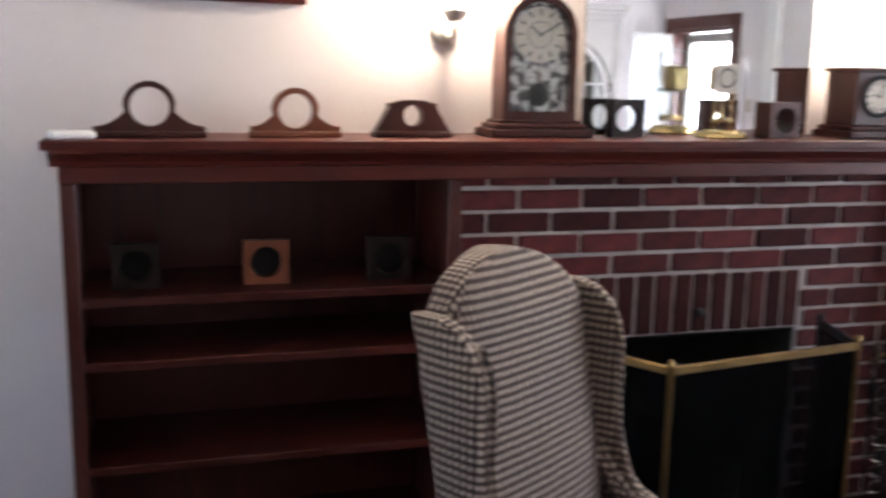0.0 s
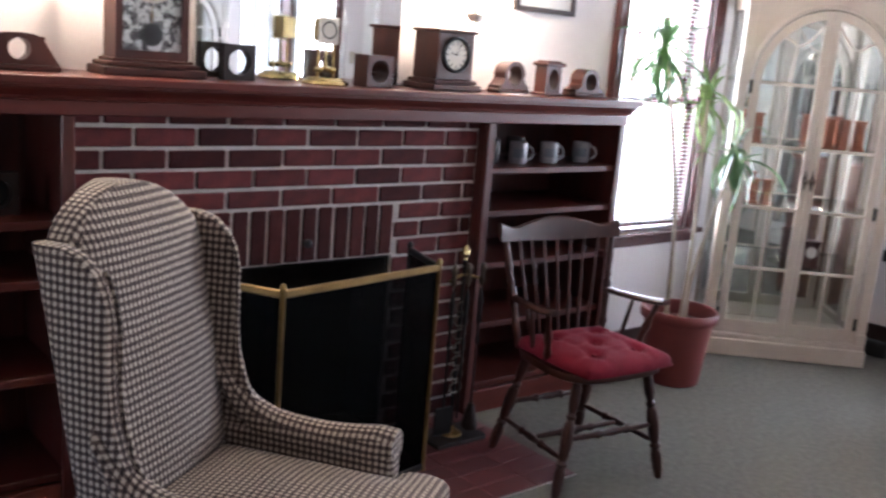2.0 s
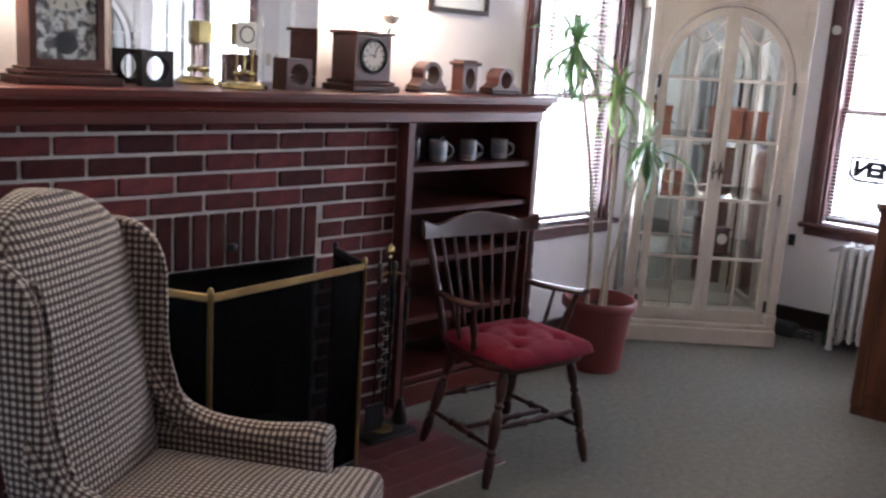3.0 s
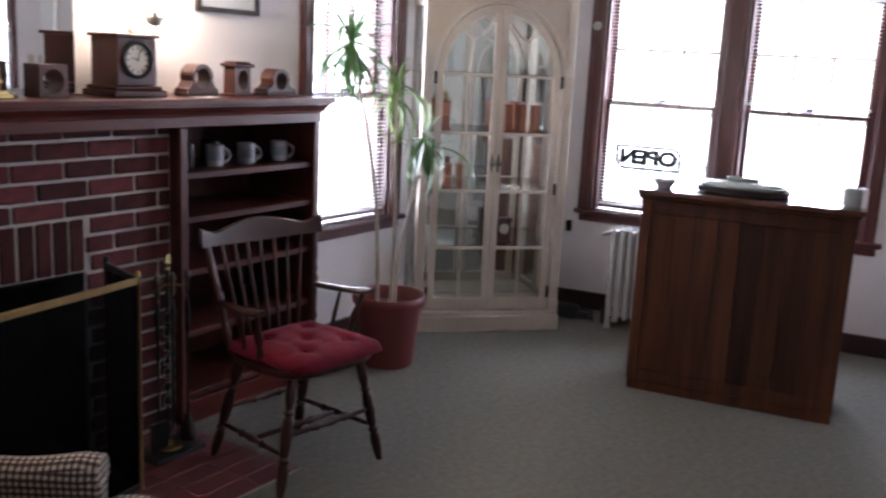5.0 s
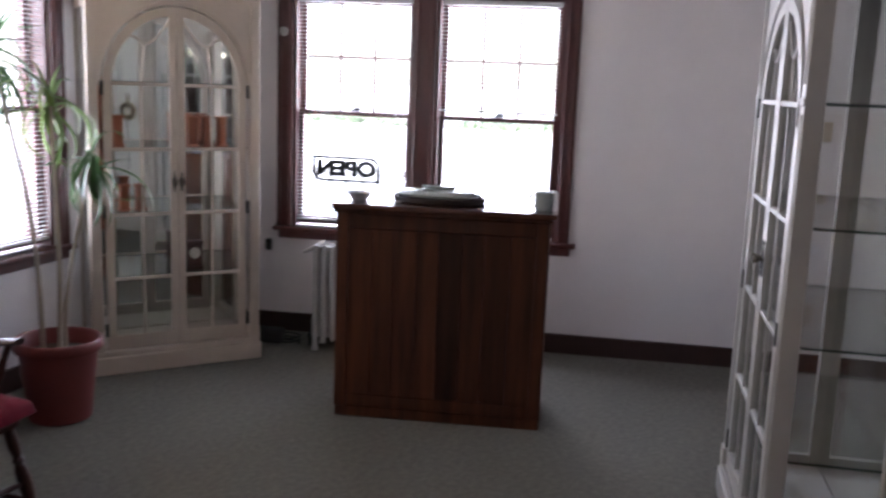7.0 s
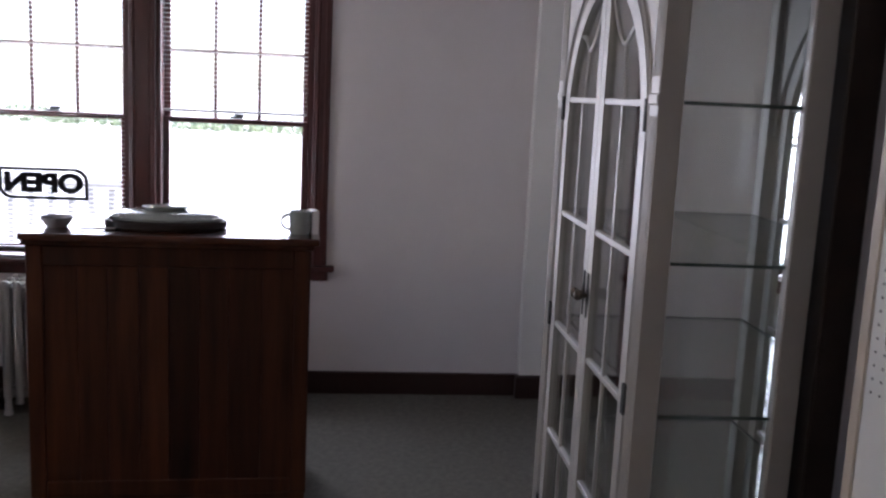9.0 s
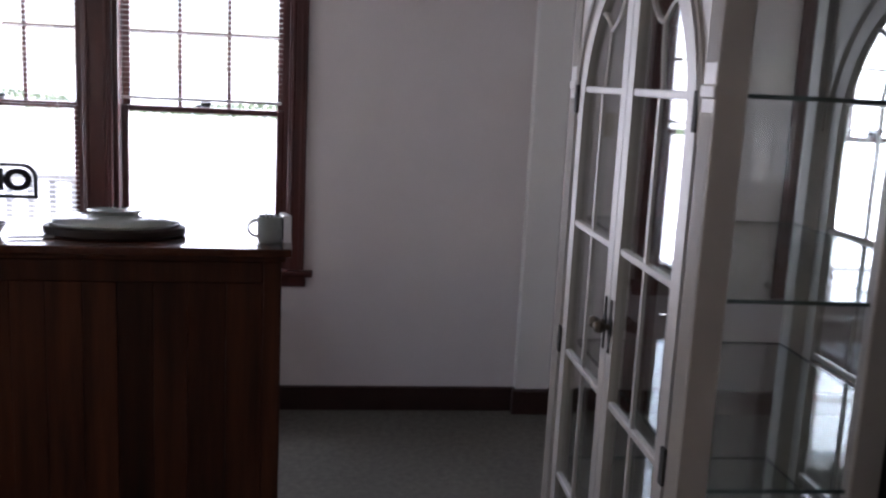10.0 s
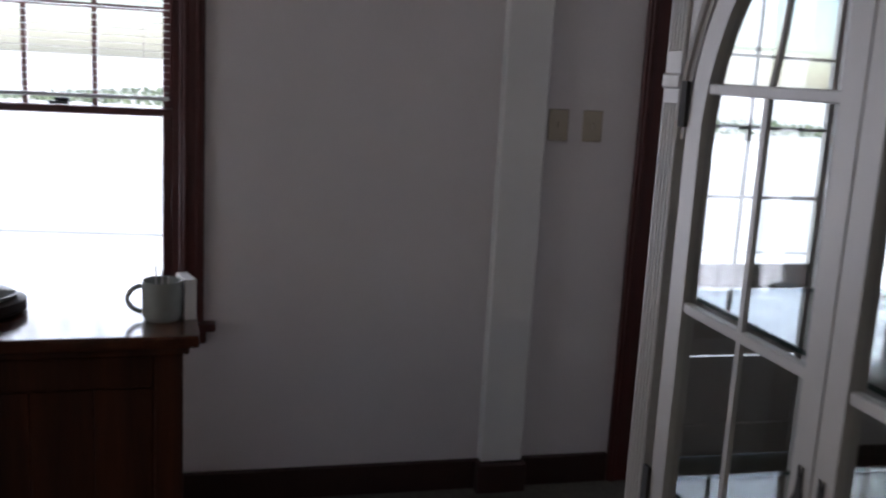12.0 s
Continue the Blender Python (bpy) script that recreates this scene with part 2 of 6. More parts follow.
GREENGLASS = glass_mat("glass_shelf_edge", (0.915, 0.945, 0.932), 1.35)
GLASSEDGE = mat("polished_glass_edge", (0.045, 0.075, 0.065), 0.12, (0.030, 0.055, 0.048), 9.0)
THINGLASS = glass_mat("thin_blown_glass", (0.97, 0.98, 0.98), 1.18)
MESH_SCREEN = glass_mat("fine_black_wire_mesh", (0.30, 0.30, 0.30))
for nd in MESH_SCREEN.node_tree.nodes:
    if nd.type == "BSDF_GLOSSY":
        nd.inputs["Color"].default_value, nd.inputs["Roughness"].default_value = (0.10, 0.10, 0.10, 1), 0.5
MIRROR = mat("silvered_mirror", (0.86, 0.88, 0.87), 0.02, (0.84, 0.86, 0.85), 3.0, metal=1.0)
CHECK = check_mat("black_cream_check", 0.0185)
LAMPGLASS = glow("lit_frosted_shade", (1.0, 0.86, 0.62), 6.0)
# ground outdoors: overexposed daylight is put into its near-white colour
PALEGROUND = mat("glare_pale_ground", (0.62, 0.61, 0.57), 0.95, (0.54, 0.53, 0.50), 2.0, bump=0.5)
ASPHALT = mat("worn_concrete_road", (0.52, 0.52, 0.51), 0.9, (0.46, 0.46, 0.45), 3.0, bump=0.3)
HEDGE = mat("hedge_leaves", (0.27, 0.31, 0.21), 0.8, (0.20, 0.24, 0.15), 5.0, bump=0.6)
hb = HEDGE.node_tree.nodes["Principled BSDF"]
tl, hx_ = HEDGE.node_tree.nodes.new("ShaderNodeBsdfTranslucent"), HEDGE.node_tree.nodes.new("ShaderNodeMixShader")
tl.inputs["Color"].default_value = (0.30, 0.36, 0.22, 1)
HEDGE.node_tree.links.new(hb.outputs[0], hx_.inputs[1])
HEDGE.node_tree.links.new(tl.outputs[0], hx_.inputs[2])
HEDGE.node_tree.links.new(hx_.outputs[0], HEDGE.node_tree.nodes["Material Output"].inputs["Surface"])
CARPAINT = mat("silver_car_paint", (0.74, 0.76, 0.78), 0.25, (0.68, 0.70, 0.72), 2.0, coat=0.8)
CARGLASS = mat("car_window_glass", (0.20, 0.22, 0.24), 0.1, (0.18, 0.20, 0.22))
RUBBER = mat("black_rubber", (0.02, 0.02, 0.02), 0.8, (0.015, 0.015, 0.015))


# ---------- mesh helpers ----------
def box(bm, x0, x1, y0, y1, z0, z1, bevel=0.0, seg=1):
    v = bmesh.ops.create_cube(bm, size=1.0, matrix=Matrix.Translation(((x0 + x1) / 2, (y0 + y1) / 2, (z0 + z1) / 2)) @ Matrix.Diagonal((abs(x1 - x0), abs(y1 - y0), abs(z1 - z0), 1)))["verts"]
    if bevel:
        edges = list({e for q in v for e in q.link_edges})
        bmesh.ops.bevel(bm, geom=edges, offset=bevel, segments=seg, affect="EDGES", profile=0.6)
    return bm


def B(*a, **k):
    return box(bmesh.new(), *a, **k)


def lathe(bm, prof, seg=20, m=Matrix()):
    """Turned shape about z from (radius, height) pairs; a radius of 0 closes it."""
    rings = []
    for r, z in prof:
        rings.append([bm.verts.new(m @ Vector((r * math.cos(2 * math.pi * i / seg), r * math.sin(2 * math.pi * i / seg), z))) for i in range(seg)] if r > 1e-6 else [bm.verts.new(m @ Vector((0, 0, z)))])
    for a, b in zip(rings, rings[1:]):
        for i in range(seg):
            j = (i + 1) % seg
            if len(a) == 1 and len(b) == 1:
                continue
            if len(a) == 1:
                bm.faces.new((a[0], b[j], b[i]))
            elif len(b) == 1:
                bm.faces.new((a[i], a[j], b[0]))
            else:
                bm.faces.new((a[i], a[j], b[j], b[i]))
    bmesh.ops.recalc_face_normals(bm, faces=bm.faces)
    return bm


def between(p, q):
    """A pose whose z axis runs from p to q."""
    p, q = Vector(p), Vector(q)
    return Matrix.Translation(p) @ (q - p).to_track_quat("Z", "Y").to_matrix().to_4x4(), (q - p).length


def turned(bm, p, q, prof, seg=14):
    """A spindle from p to q; prof holds (radius, part of the length)."""
    m, ln = between(p, q)
    return lathe(bm, [(0, 0)] + [(r, h * ln) for r, h in prof] + [(0, ln)], seg, m)


def tube(bm, pts, r, seg=8):
    """A round bar along points."""
    pts = [Vector(p) for p in pts]
    rings = []
    for i, p in enumerate(pts):
        d = (pts[min(i + 1, len(pts) - 1)] - pts[max(i - 1, 0)]).normalized()
        q = d.to_track_quat("Z", "Y").to_matrix()
        rr = r[i] if isinstance(r, (list, tuple)) else r
        rings.append([bm.verts.new(p + q @ Vector((rr * math.cos(2 * math.pi * k / seg), rr * math.sin(2 * math.pi * k / seg), 0))) for k in range(seg)])
    for a, b in zip(rings, rings[1:]):
        for k in range(seg):
            bm.faces.new((a[k], a[(k + 1) % seg], b[(k + 1) % seg], b[k]))
    bm.faces.new(rings[0][::-1])
    bm.faces.new(rings[-1])
    bmesh.ops.recalc_face_normals(bm, faces=bm.faces)
    return bm


def slab(bm, outline, y0, y1, holes=(), bevel=0.0):
    """An outline in (x, z), given thickness along y; holes are outlines too."""
    edges = []
    for ring in (outline, *holes):
        vs = [bm.verts.new((x, y0, z)) for x, z in ring]
        edges += [bm.edges.new((vs[i], vs[(i + 1) % len(vs)])) for i in range(len(vs))]
    fs = [g for g in bmesh.ops.triangle_fill(bm, use_beauty=True, edges=edges)["geom"] if isinstance(g, bmesh.types.BMFace)]
    ex = bmesh.ops.extrude_face_region(bm, geom=fs)["geom"]
    bmesh.ops.translate(bm, verts=[g for g in ex if isinstance(g, bmesh.types.BMVert)], vec=(0, y1 - y0, 0))
    bmesh.ops.recalc_face_normals(bm, faces=bm.faces)
    return bm


def circle(cx, cz, r, n=28, a0=0.0, a1=360.0):
    full = abs(a1 - a0) >= 359.9
    k = n if full else n + 1
    return [(cx + r * math.cos(radians(a0 + (a1 - a0) * i / n)), cz + r * math.sin(radians(a0 + (a1 - a0) * i / n))) for i in range(k)]


def moulding(bm, prof, x0, x1):
    """A section in (y, z) drawn out along x."""
    a = [bm.verts.new((x0, y, z)) for y, z in prof]
    b = [bm.verts.new((x1, y, z)) for y, z in prof]
    n = len(prof)
    for i in range(n):
        bm.faces.new((a[i], a[(i + 1) % n], b[(i + 1) % n], b[i]))
    bm.faces.new(a[::-1])
    bm.faces.new(b)
    bmesh.ops.recalc_face_normals(bm, faces=bm.faces)
    return bm


def finish(name, bm, material, smooth=False):
    me = bpy.data.meshes.new(name)
    if smooth:
        for f in bm.faces:
            f.smooth = True
    bm.to_mesh(me)
    bm.free()
    me.materials.append(material)
    if smooth:
        me.set_sharp_from_angle(angle=radians(38))
    return me


def part(name, bm, material, parent=None, label="", smooth=False):
    ob = new(name, finish(name, bm, material, smooth))
    if parent is not None:
        ob.parent = parent
    return tagged(ob, label) if label else ob


def thing(name, m, label, category, group=""):
    ob = new(name)
    ob.empty_display_size = 0.1
    ob.matrix_world = m
    return tagged(ob, label, category, group)


def solid(name, bm, material, m, label, category, group="", smooth=False):
    ob = new(name, finish(name, bm, material, smooth))
    ob.matrix_world = m
    return tagged(ob, label, category, group)


def structure(name, bm, material, label, category, smooth=False):
    return tagged(new(name, finish(name, bm, material, smooth)), label, category, kind="structure")


# ---------- the room's shell ----------
structure("floor", B(W - 0.2, 6.35, S - 0.2, N + 0.2, -0.1, 0), CARPET, "grey-green low pile carpet on the floor", "floor")
structure("ceiling", B(W - 0.2, 6.35, S - 0.2, N + 0.2, CEIL, CEIL + 0.1), CEILING, "plain off-white plaster ceiling", "ceiling")
# opening of the unseen west window, set to light the wall past the bookcase
WW0, WW1 = -1.15, -0.30
bm = bmesh.new()
for y0, y1, z0, z1 in ((S - 0.2, WW0, 0, CEIL), (WW1, N + 0.2, 0, CEIL), (WW0, WW1, 0, 0.658), (WW0, WW1, 2.035, CEIL)):
    box(bm, W - 0.2, W, y0, y1, z0, z1)
structure("wall_west", bm, PLASTER, "plain off-white plaster wall with an unseen added sash window", "wall")
structure("wall_south", B(W, 6.08, S - 0.2, S, 0, CEIL), PLASTER, "plain off-white plaster wall", "wall")

NWX0, NWX1, WZ0, WZ1 = 3.73, 4.43, 0.658, 2.035
bm = bmesh.new()
box(bm, W, NWX0, N, N + 0.2, 1.30, CEIL)
for x0, x1 in ((W, LX0), (LX1, RX0), (RX1, NWX0)):
    box(bm, x0, x1, N, N + 0.2, 0, 1.30)
for x0, x1 in ((LX0, LX1), (RX0, RX1)):
    box(bm, x0, x1, BACK + 0.002, N + 0.2, 0, 1.30)
box(bm, NWX1, 5.75, N, N + 0.2, 0, CEIL)
box(bm, NWX0, NWX1, N, N + 0.2, 0, WZ0)
box(bm, NWX0, NWX1, N, N + 0.2, WZ1, CEIL)
structure("wall_north", bm, PLASTER, "off-white plaster wall above the wooden mantel", "wall")

EW = ((0.45, 1.185), (1.305, 2.045))
DOOR0, DOOR1, DOORH = 3.755, 4.64, 2.06
bm = bmesh.new()
for a, b_, z0, z1 in ((-0.36, EW[0][0], 0, CEIL), (EW[0][1], EW[1][0], 0, CEIL), (EW[1][1], DOOR0, 0, CEIL), (DOOR1, 4.95, 0, CEIL), (EW[0][0], EW[0][1], 0, WZ0), (EW[0][0], EW[0][1], WZ1, CEIL), (EW[1][0], EW[1][1], 0, WZ0), (EW[1][0], EW[1][1], WZ1, CEIL), (DOOR0, DOOR1, DOORH, CEIL)):
    box(bm, a, b_, 0, 0.2, z0, z1)
structure("wall_east", bm, PLASTER, "off-white plaster wall with two sash windows", "wall").matrix_world = ME
structure("wall_partition", B(1.75, 4.85, -3.84, -3.74, 0, CEIL), PLASTER, "plain off-white partition behind the glazed cabinet", "wall")
structure("pilaster", B(3.117, 3.28, -0.05, -0.001, 0.118, CEIL, bevel=0.006), CEILING, "white painted pilaster on the plaster wall", "pilaster").matrix_world = ME


def baseboard(name, x0, x1, y0, y1, m=Matrix()):
    structure(name, B(x0, x1, y0, y1, 0, 0.116, bevel=0.005), BASETRIM, "dark brown stained baseboard along the wall", "baseboard").matrix_world = m


baseboard("baseboard_east", -0.28, 3.64, -0.02, 0, ME)
baseboard("baseboard_pilaster", 3.105, 3.292, -0.072, -0.022, ME)
baseboard("baseboard_north", 3.50, 5.52, N - 0.022, N)
baseboard("baseboard_partition", 1.77, 4.84, -3.74, -3.72)


# ---------- sash windows ----------
def sash_window(name, m, w, label, blind_to, cord=True):
    """Local: x along the wall (0 to w), y out of the room, z up. The opening spans WZ0 to WZ1."""
    win = tagged(new(name), label, "window", kind="structure")
    win.matrix_world = m
    h = WZ1 - WZ0
    mid = 1.345
    bm = bmesh.new()
    for x0, x1 in ((0, 0.022), (w - 0.022, w)):
        box(bm, x0, x1, 0.004, 0.17, WZ0, WZ1)
    box(bm, 0.022, w - 0.022, 0.004, 0.17, WZ1 - 0.02, WZ1)
    part("window_frame", bm, DARKTRIM, win)
    # lower sash, nearer the room
    for nm, y0, z0, z1, grid in (("lower_sash", 0.055, WZ0 + 0.012, mid + 0.012, False), ("upper_sash", 0.095, mid - 0.014, WZ1 - 0.022, True)):
        bm = bmesh.new()
        a, b = 0.024, w - 0.024
        box(bm, a, a + 0.03, y0, y0 + 0.035, z0, z1, bevel=0.003)
        box(bm, b - 0.03, b, y0, y0 + 0.035, z0, z1, bevel=0.003)
        box(bm, a + 0.03, b - 0.03, y0 + 0.001, y0 + 0.034, z0, z0 + (0.05 if not grid else 0.026), bevel=0.003)
        box(bm, a + 0.03, b - 0.03, y0 + 0.001, y0 + 0.034, z1 - (0.026 if not grid else 0.035), z1, bevel=0.003)
        s = part(nm, bm, DARKTRIM, win)
        if grid:
            bm = bmesh.new()
            for k in (1, 2):
                xm = a + 0.03 + (b - a - 0.06) * k / 3
                box(bm, xm - 0.008, xm + 0.008, y0 + 0.006, y0 + 0.028, z0 + 0.026, z1 - 0.035)
            zm = 1.672
            box(bm, a + 0.03, b - 0.03, y0 + 0.007, y0 + 0.027, zm - 0.008, zm + 0.008)
            part("muntins", bm, DARKTRIM, s)
        pane = part("pane", B(a + 0.03, b - 0.03, y0 + 0.0155, y0 + 0.0185, z0 + 0.026, z1 - 0.026), GLASS, s)
        pane.visible_shadow = False
    bm = B(w / 2 - 0.03, w / 2 + 0.03, 0.05, 0.085, mid + 0.014, mid + 0.024, bevel=0.003)
    box(bm, w / 2 - 0.012, w / 2 + 0.034, 0.055, 0.075, mid + 0.024, mid + 0.036, bevel=0.003)
    part("sash_lock", bm, IRON, win, "dark metal sash lock")
    # venetian blind with open slats
    blind = thing("venetian_blind", m, "white venetian blind with open slats in the window", "blind", "window blinds")
    part("headrail", B(0.03, w - 0.03, 0.008, 0.045, WZ1 - 0.05, WZ1 - 0.022, bevel=0.003), BLINDS, blind)
    bm = bmesh.new()
    box(bm, 0.032, w - 0.032, -0.0124, 0.0124, -0.0007, 0.0007)
    slat = finish("slat", bm, BLINDS)
    z = WZ1 - 0.066
    while z > blind_to:
        o = new("slat", slat)
        o.parent = blind
        o.matrix_local = Matrix.Translation((0, 0.027, z)) @ Matrix.Rotation(radians(-1.5), 4, "X")
        z -= 0.0215
    part("bottom_rail", B(0.032, w - 0.032, 0.012, 0.040, z - 0.004, z + 0.008, bevel=0.003), BLINDS, blind)
    for x in (0.11, w - 0.11):
        part("cord", tube(bmesh.new(), [(x, 0.027, z), (x, 0.027, WZ1 - 0.04)], 0.0009, 5), BLINDS, blind)
    return win


def casing(name, x0, x1, z0, z1, m, mat_=None):
    bm = bmesh.new()
    mat_ = mat_ or DARKTRIM
    box(bm, x0, x1, -0.024, 0, z0, z1, bevel=0.004)
    wd = x1 - x0
    if z1 - z0 > wd:
        box(bm, x0 + 0.012, x0 + 0.028, -0.032, -0.0235, z0, z1, bevel=0.003)
        box(bm, x1 - 0.028, x1 - 0.012, -0.032, -0.0235, z0, z1, bevel=0.003)
    else:
        box(bm, x0, x1, -0.034, -0.0235, z1 - 0.025, z1, bevel=0.003)
    ob = structure(name, bm, mat_, "dark reddish brown stained wood window trim", "trim")
    ob.matrix_world = m
    return ob


sash_window("window_1", ME @ Matrix.Translation((EW[0][0], 0, 0)), EW[0][1] - EW[0][0], "dark framed sash window with muntins and bright daylight", 0.72)
sash_window("window_2", ME @ Matrix.Translation((EW[1][0], 0, 0)), EW[1][1] - EW[1][0], "dark framed sash window above the counter, bright daylight", 1.40)
sash_window("window_3", MN @ Matrix.Translation((NWX0, 0, 0)), NWX1 - NWX0, "dark framed sash window beside the potted plant", 0.72)
# never in view; added as the source of daylight from the west
sash_window("window_4", Matrix.Translation((W, WW0, 0)) @ Matrix.Rotation(radians(90), 4, "Z"), WW1 - WW0, "dark framed sash window added out of view for west daylight", 1.50)
casing("trim_1", 0.362, 0.45, WZ0, 2.13, ME)
casing("trim_2", 1.185, 1.305, WZ0, 2.03, ME)
casing("trim_3", 2.045, 2.125, WZ0, 2.13, ME)
casing("trim_4", 0.452, 2.043, 2.036, 2.13, ME)
casing("trim_5", NWX0 - 0.09, NWX0, WZ0, 2.13, MN)
casing("trim_6", NWX1, NWX1 + 0.09, WZ0, 2.13, MN)
casing("trim_7", NWX0 + 0.002, NWX1 - 0.002, 2.036, 2.13, MN)
for nm, m, a, b in (("window_sill_1", ME, 0.345, 2.165), ("window_sill_2", MN, NWX0 - 0.11, NWX1 + 0.11)):
    bm = B(a, b, -0.055, 0.05, WZ0 - 0.027, WZ0, bevel=0.008, seg=2)
    box(bm, a + 0.03, b - 0.03, -0.024, 0, WZ0 - 0.075, WZ0 - 0.028, bevel=0.005)
    structure(nm, bm, DARKTRIM, "dark brown wooden window stool and apron", "window sill").matrix_world = m

# entrance doorway in the east wall
casing("trim_8", DOOR0 - 0.11, DOOR0, 0, DOORH + 0.11, ME)
casing("trim_9", DOOR1, DOOR1 + 0.11, 0, DOORH + 0.11, ME)
casing("trim_10", DOOR0 + 0.002, DOOR1 - 0.002, DOORH, DOORH + 0.11, ME)
bm = bmesh.new()
box(bm, DOOR0, DOOR0 + 0.03, 0.002, 0.19, 0, DOORH)
box(bm, DOOR1 - 0.03, DOOR1, 0.002, 0.19, 0, DOORH)
box(bm, DOOR0 + 0.03, DOOR1 - 0.03, 0.002, 0.19, DOORH - 0.03, DOORH)
structure("door_frame", bm, DARKTRIM, "dark brown wooden entrance door frame", "door frame").matrix_world = ME

# open glazed entrance door, hinged at the south jamb
leaf = tagged(new("door_1"), "white glazed entrance door standing open, a sign on it", "door", kind="structure")
leaf.matrix_world = ME @ Matrix.Translation((DOOR1 - 0.02, -0.04, 0)) @ Matrix.Rotation(radians(-100), 4, "Z")
bm = bmesh.new()
for a, b, z0, z1 in ((0, 0.11, 0.01, 2.02), (0.71, 0.82, 0.01, 2.02), (0.11, 0.71, 0.01, 0.85), (0.11, 0.71, 1.86, 2.02)):
    box(bm, a, b, -0.02, 0.02, z0, z1, bevel=0.004)
part("door_rails", bm, WHITE, leaf)
bm = bmesh.new()
for x in (0.30, 0.50):
    box(bm, x, x + 0.02, -0.012, 0.012, 0.85, 1.86)
for z in (1.18, 1.52):
    box(bm, 0.11, 0.71, -0.011, 0.011, z - 0.01, z + 0.01)
part("muntins", bm, WHITE, leaf)
part("pane", B(0.11, 0.71, -0.002, 0.002, 0.85, 1.86), GLASS, leaf).visible_shadow = False
for sy in (-1, 1):
    bm = lathe(bmesh.new(), [(0, 0), (0.012, 0), (0.012, 0.03), (0.027, 0.04), (0.029, 0.055), (0.02, 0.07), (0, 0.072)], 16, Matrix.Translation((0.765, sy * 0.02, 1.0)) @ Matrix.Rotation(radians(90 * -sy), 4, "X"))
    part("door_knob", bm, BRASS, leaf, "round brass door knob", True)

# closed storm door in the same opening, glass over a solid panel
storm = tagged(new("door_2"), "pale painted storm door with glass above a panel", "door", kind="structure")
storm.matrix_world = ME @ Matrix.Translation((DOOR0 + 0.032, 0.15, 0))
sw = DOOR1 - DOOR0 - 0.064
bm = bmesh.new()
for a, b, z0, z1 in ((0, 0.07, 0.01, 2.02), (sw - 0.07, sw, 0.01, 2.02), (0.07, sw - 0.07, 0.01, 0.15), (0.07, sw - 0.07, 0.74, 0.83), (0.07, sw - 0.07, 1.93, 2.02)):
    box(bm, a, b, -0.015, 0.015, z0, z1, bevel=0.003)
part("door_rails", bm, WHITE, storm)
part("lower_panel", B(0.07, sw - 0.07, -0.006, 0.006, 0.15, 0.44), WHITE, storm)
part("lower_panel", B(0.07, sw - 0.07, -0.006, 0.006, 0.446, 0.74), WHITE, storm)
for z in (1.10, 1.375, 1.65):
    part("muntin", B(0.07, sw - 0.07, -0.008, 0.008, z - 0.007, z + 0.007), WHITE, storm)
part("muntin", B(sw / 2 - 0.008, sw / 2 + 0.008, -0.0075, 0.0075, 0.83, 1.93), WHITE, storm)
part("pane", B(0.07, sw - 0.07, -0.002, 0.002, 0.83, 1.93), GLASS, storm).visible_shadow = False


def text_mesh(body, size, depth=0.0008, bold=0.0):
    cu = bpy.data.curves.new("text", "FONT")
    cu.body, cu.size, cu.extrude, cu.align_x, cu.align_y, cu.offset = body, size, depth, "CENTER", "CENTER", bold
    ob = bpy.data.objects.new("text", cu)
    scene.collection.objects.link(ob)
    me = bpy.data.meshes.new_from_object(ob)
    bpy.data.objects.remove(ob)
    return me


# ---------- the built-in: bookcases, mantel and chimney breast ----------
MT = 1.362


def bookcase(name, x0, x1, shelves, label):
    case = thing(name, Matrix.Translation((x0, 0, 0)), label, "bookcase", "built-in bookcases")
    w = x1 - x0
    part("side_panel", B(0.001, 0.022, 0.004, BACK, 0, 1.298), REDWOOD_Z, case)
    part("side_panel", B(w - 0.022, w - 0.001, 0.004, BACK, 0, 1.298), REDWOOD_Z, case)
    part("stile", B(0, 0.040, -0.016, 0.0035, 0, 1.247, bevel=0.003), REDWOOD_Z, case)
    part("stile", B(w - 0.040, w, -0.016, 0.0035, 0, 1.247, bevel=0.003), REDWOOD_Z, case)
    part("back_panel", B(0.022, w - 0.022, BACK - 0.014, BACK, 0, 1.298), REDWOOD_Z, case)
    part("plinth", B(0.041, w - 0.041, -0.012, 0.010, 0, 0.10, bevel=0.003), REDWOOD_X, case)
    part("top_panel", B(0.0225, w - 0.0225, 0.004, BACK - 0.0145, 1.250, 1.298), REDWOOD_X, case)
    for z in shelves:
        part("shelf", B(0.0225, w - 0.0225, 0.006, BACK - 0.015, z - 0.026, z, bevel=0.003), REDWOOD, case)
    return case


bookcase("bookcase", LX0, LX1, (0.936, 0.757, 0.459, 0.13), "dark mahogany built-in bookcase, nearly empty shelves")
bookcase("bookcase", RX0, RX1, (1.062, 0.882, 0.66, 0.40, 0.13), "dark mahogany built-in bookcase with mugs on its top shelf")
mantel = thing("mantel", Matrix.Identity(4), "long polished mahogany mantel shelf over brick and bookcases", "mantel")
MX0, MX1 = LX0 - 0.035, RX1 + 0.035
part("top_board", B(MX0, MX1, -0.075, N, MT - 0.026, MT, bevel=0.005, seg=2), REDWOOD_X, mantel)
part("crown_moulding", moulding(bmesh.new(), [(0, MT - 0.07), (-0.022, MT - 0.07), (-0.026, MT - 0.058), (-0.048, MT - 0.04), (-0.060, MT - 0.033), (-0.060, MT - 0.0265), (0, MT - 0.0265)], LX0 - 0.02, RX1 + 0.02), REDWOOD_X, mantel)
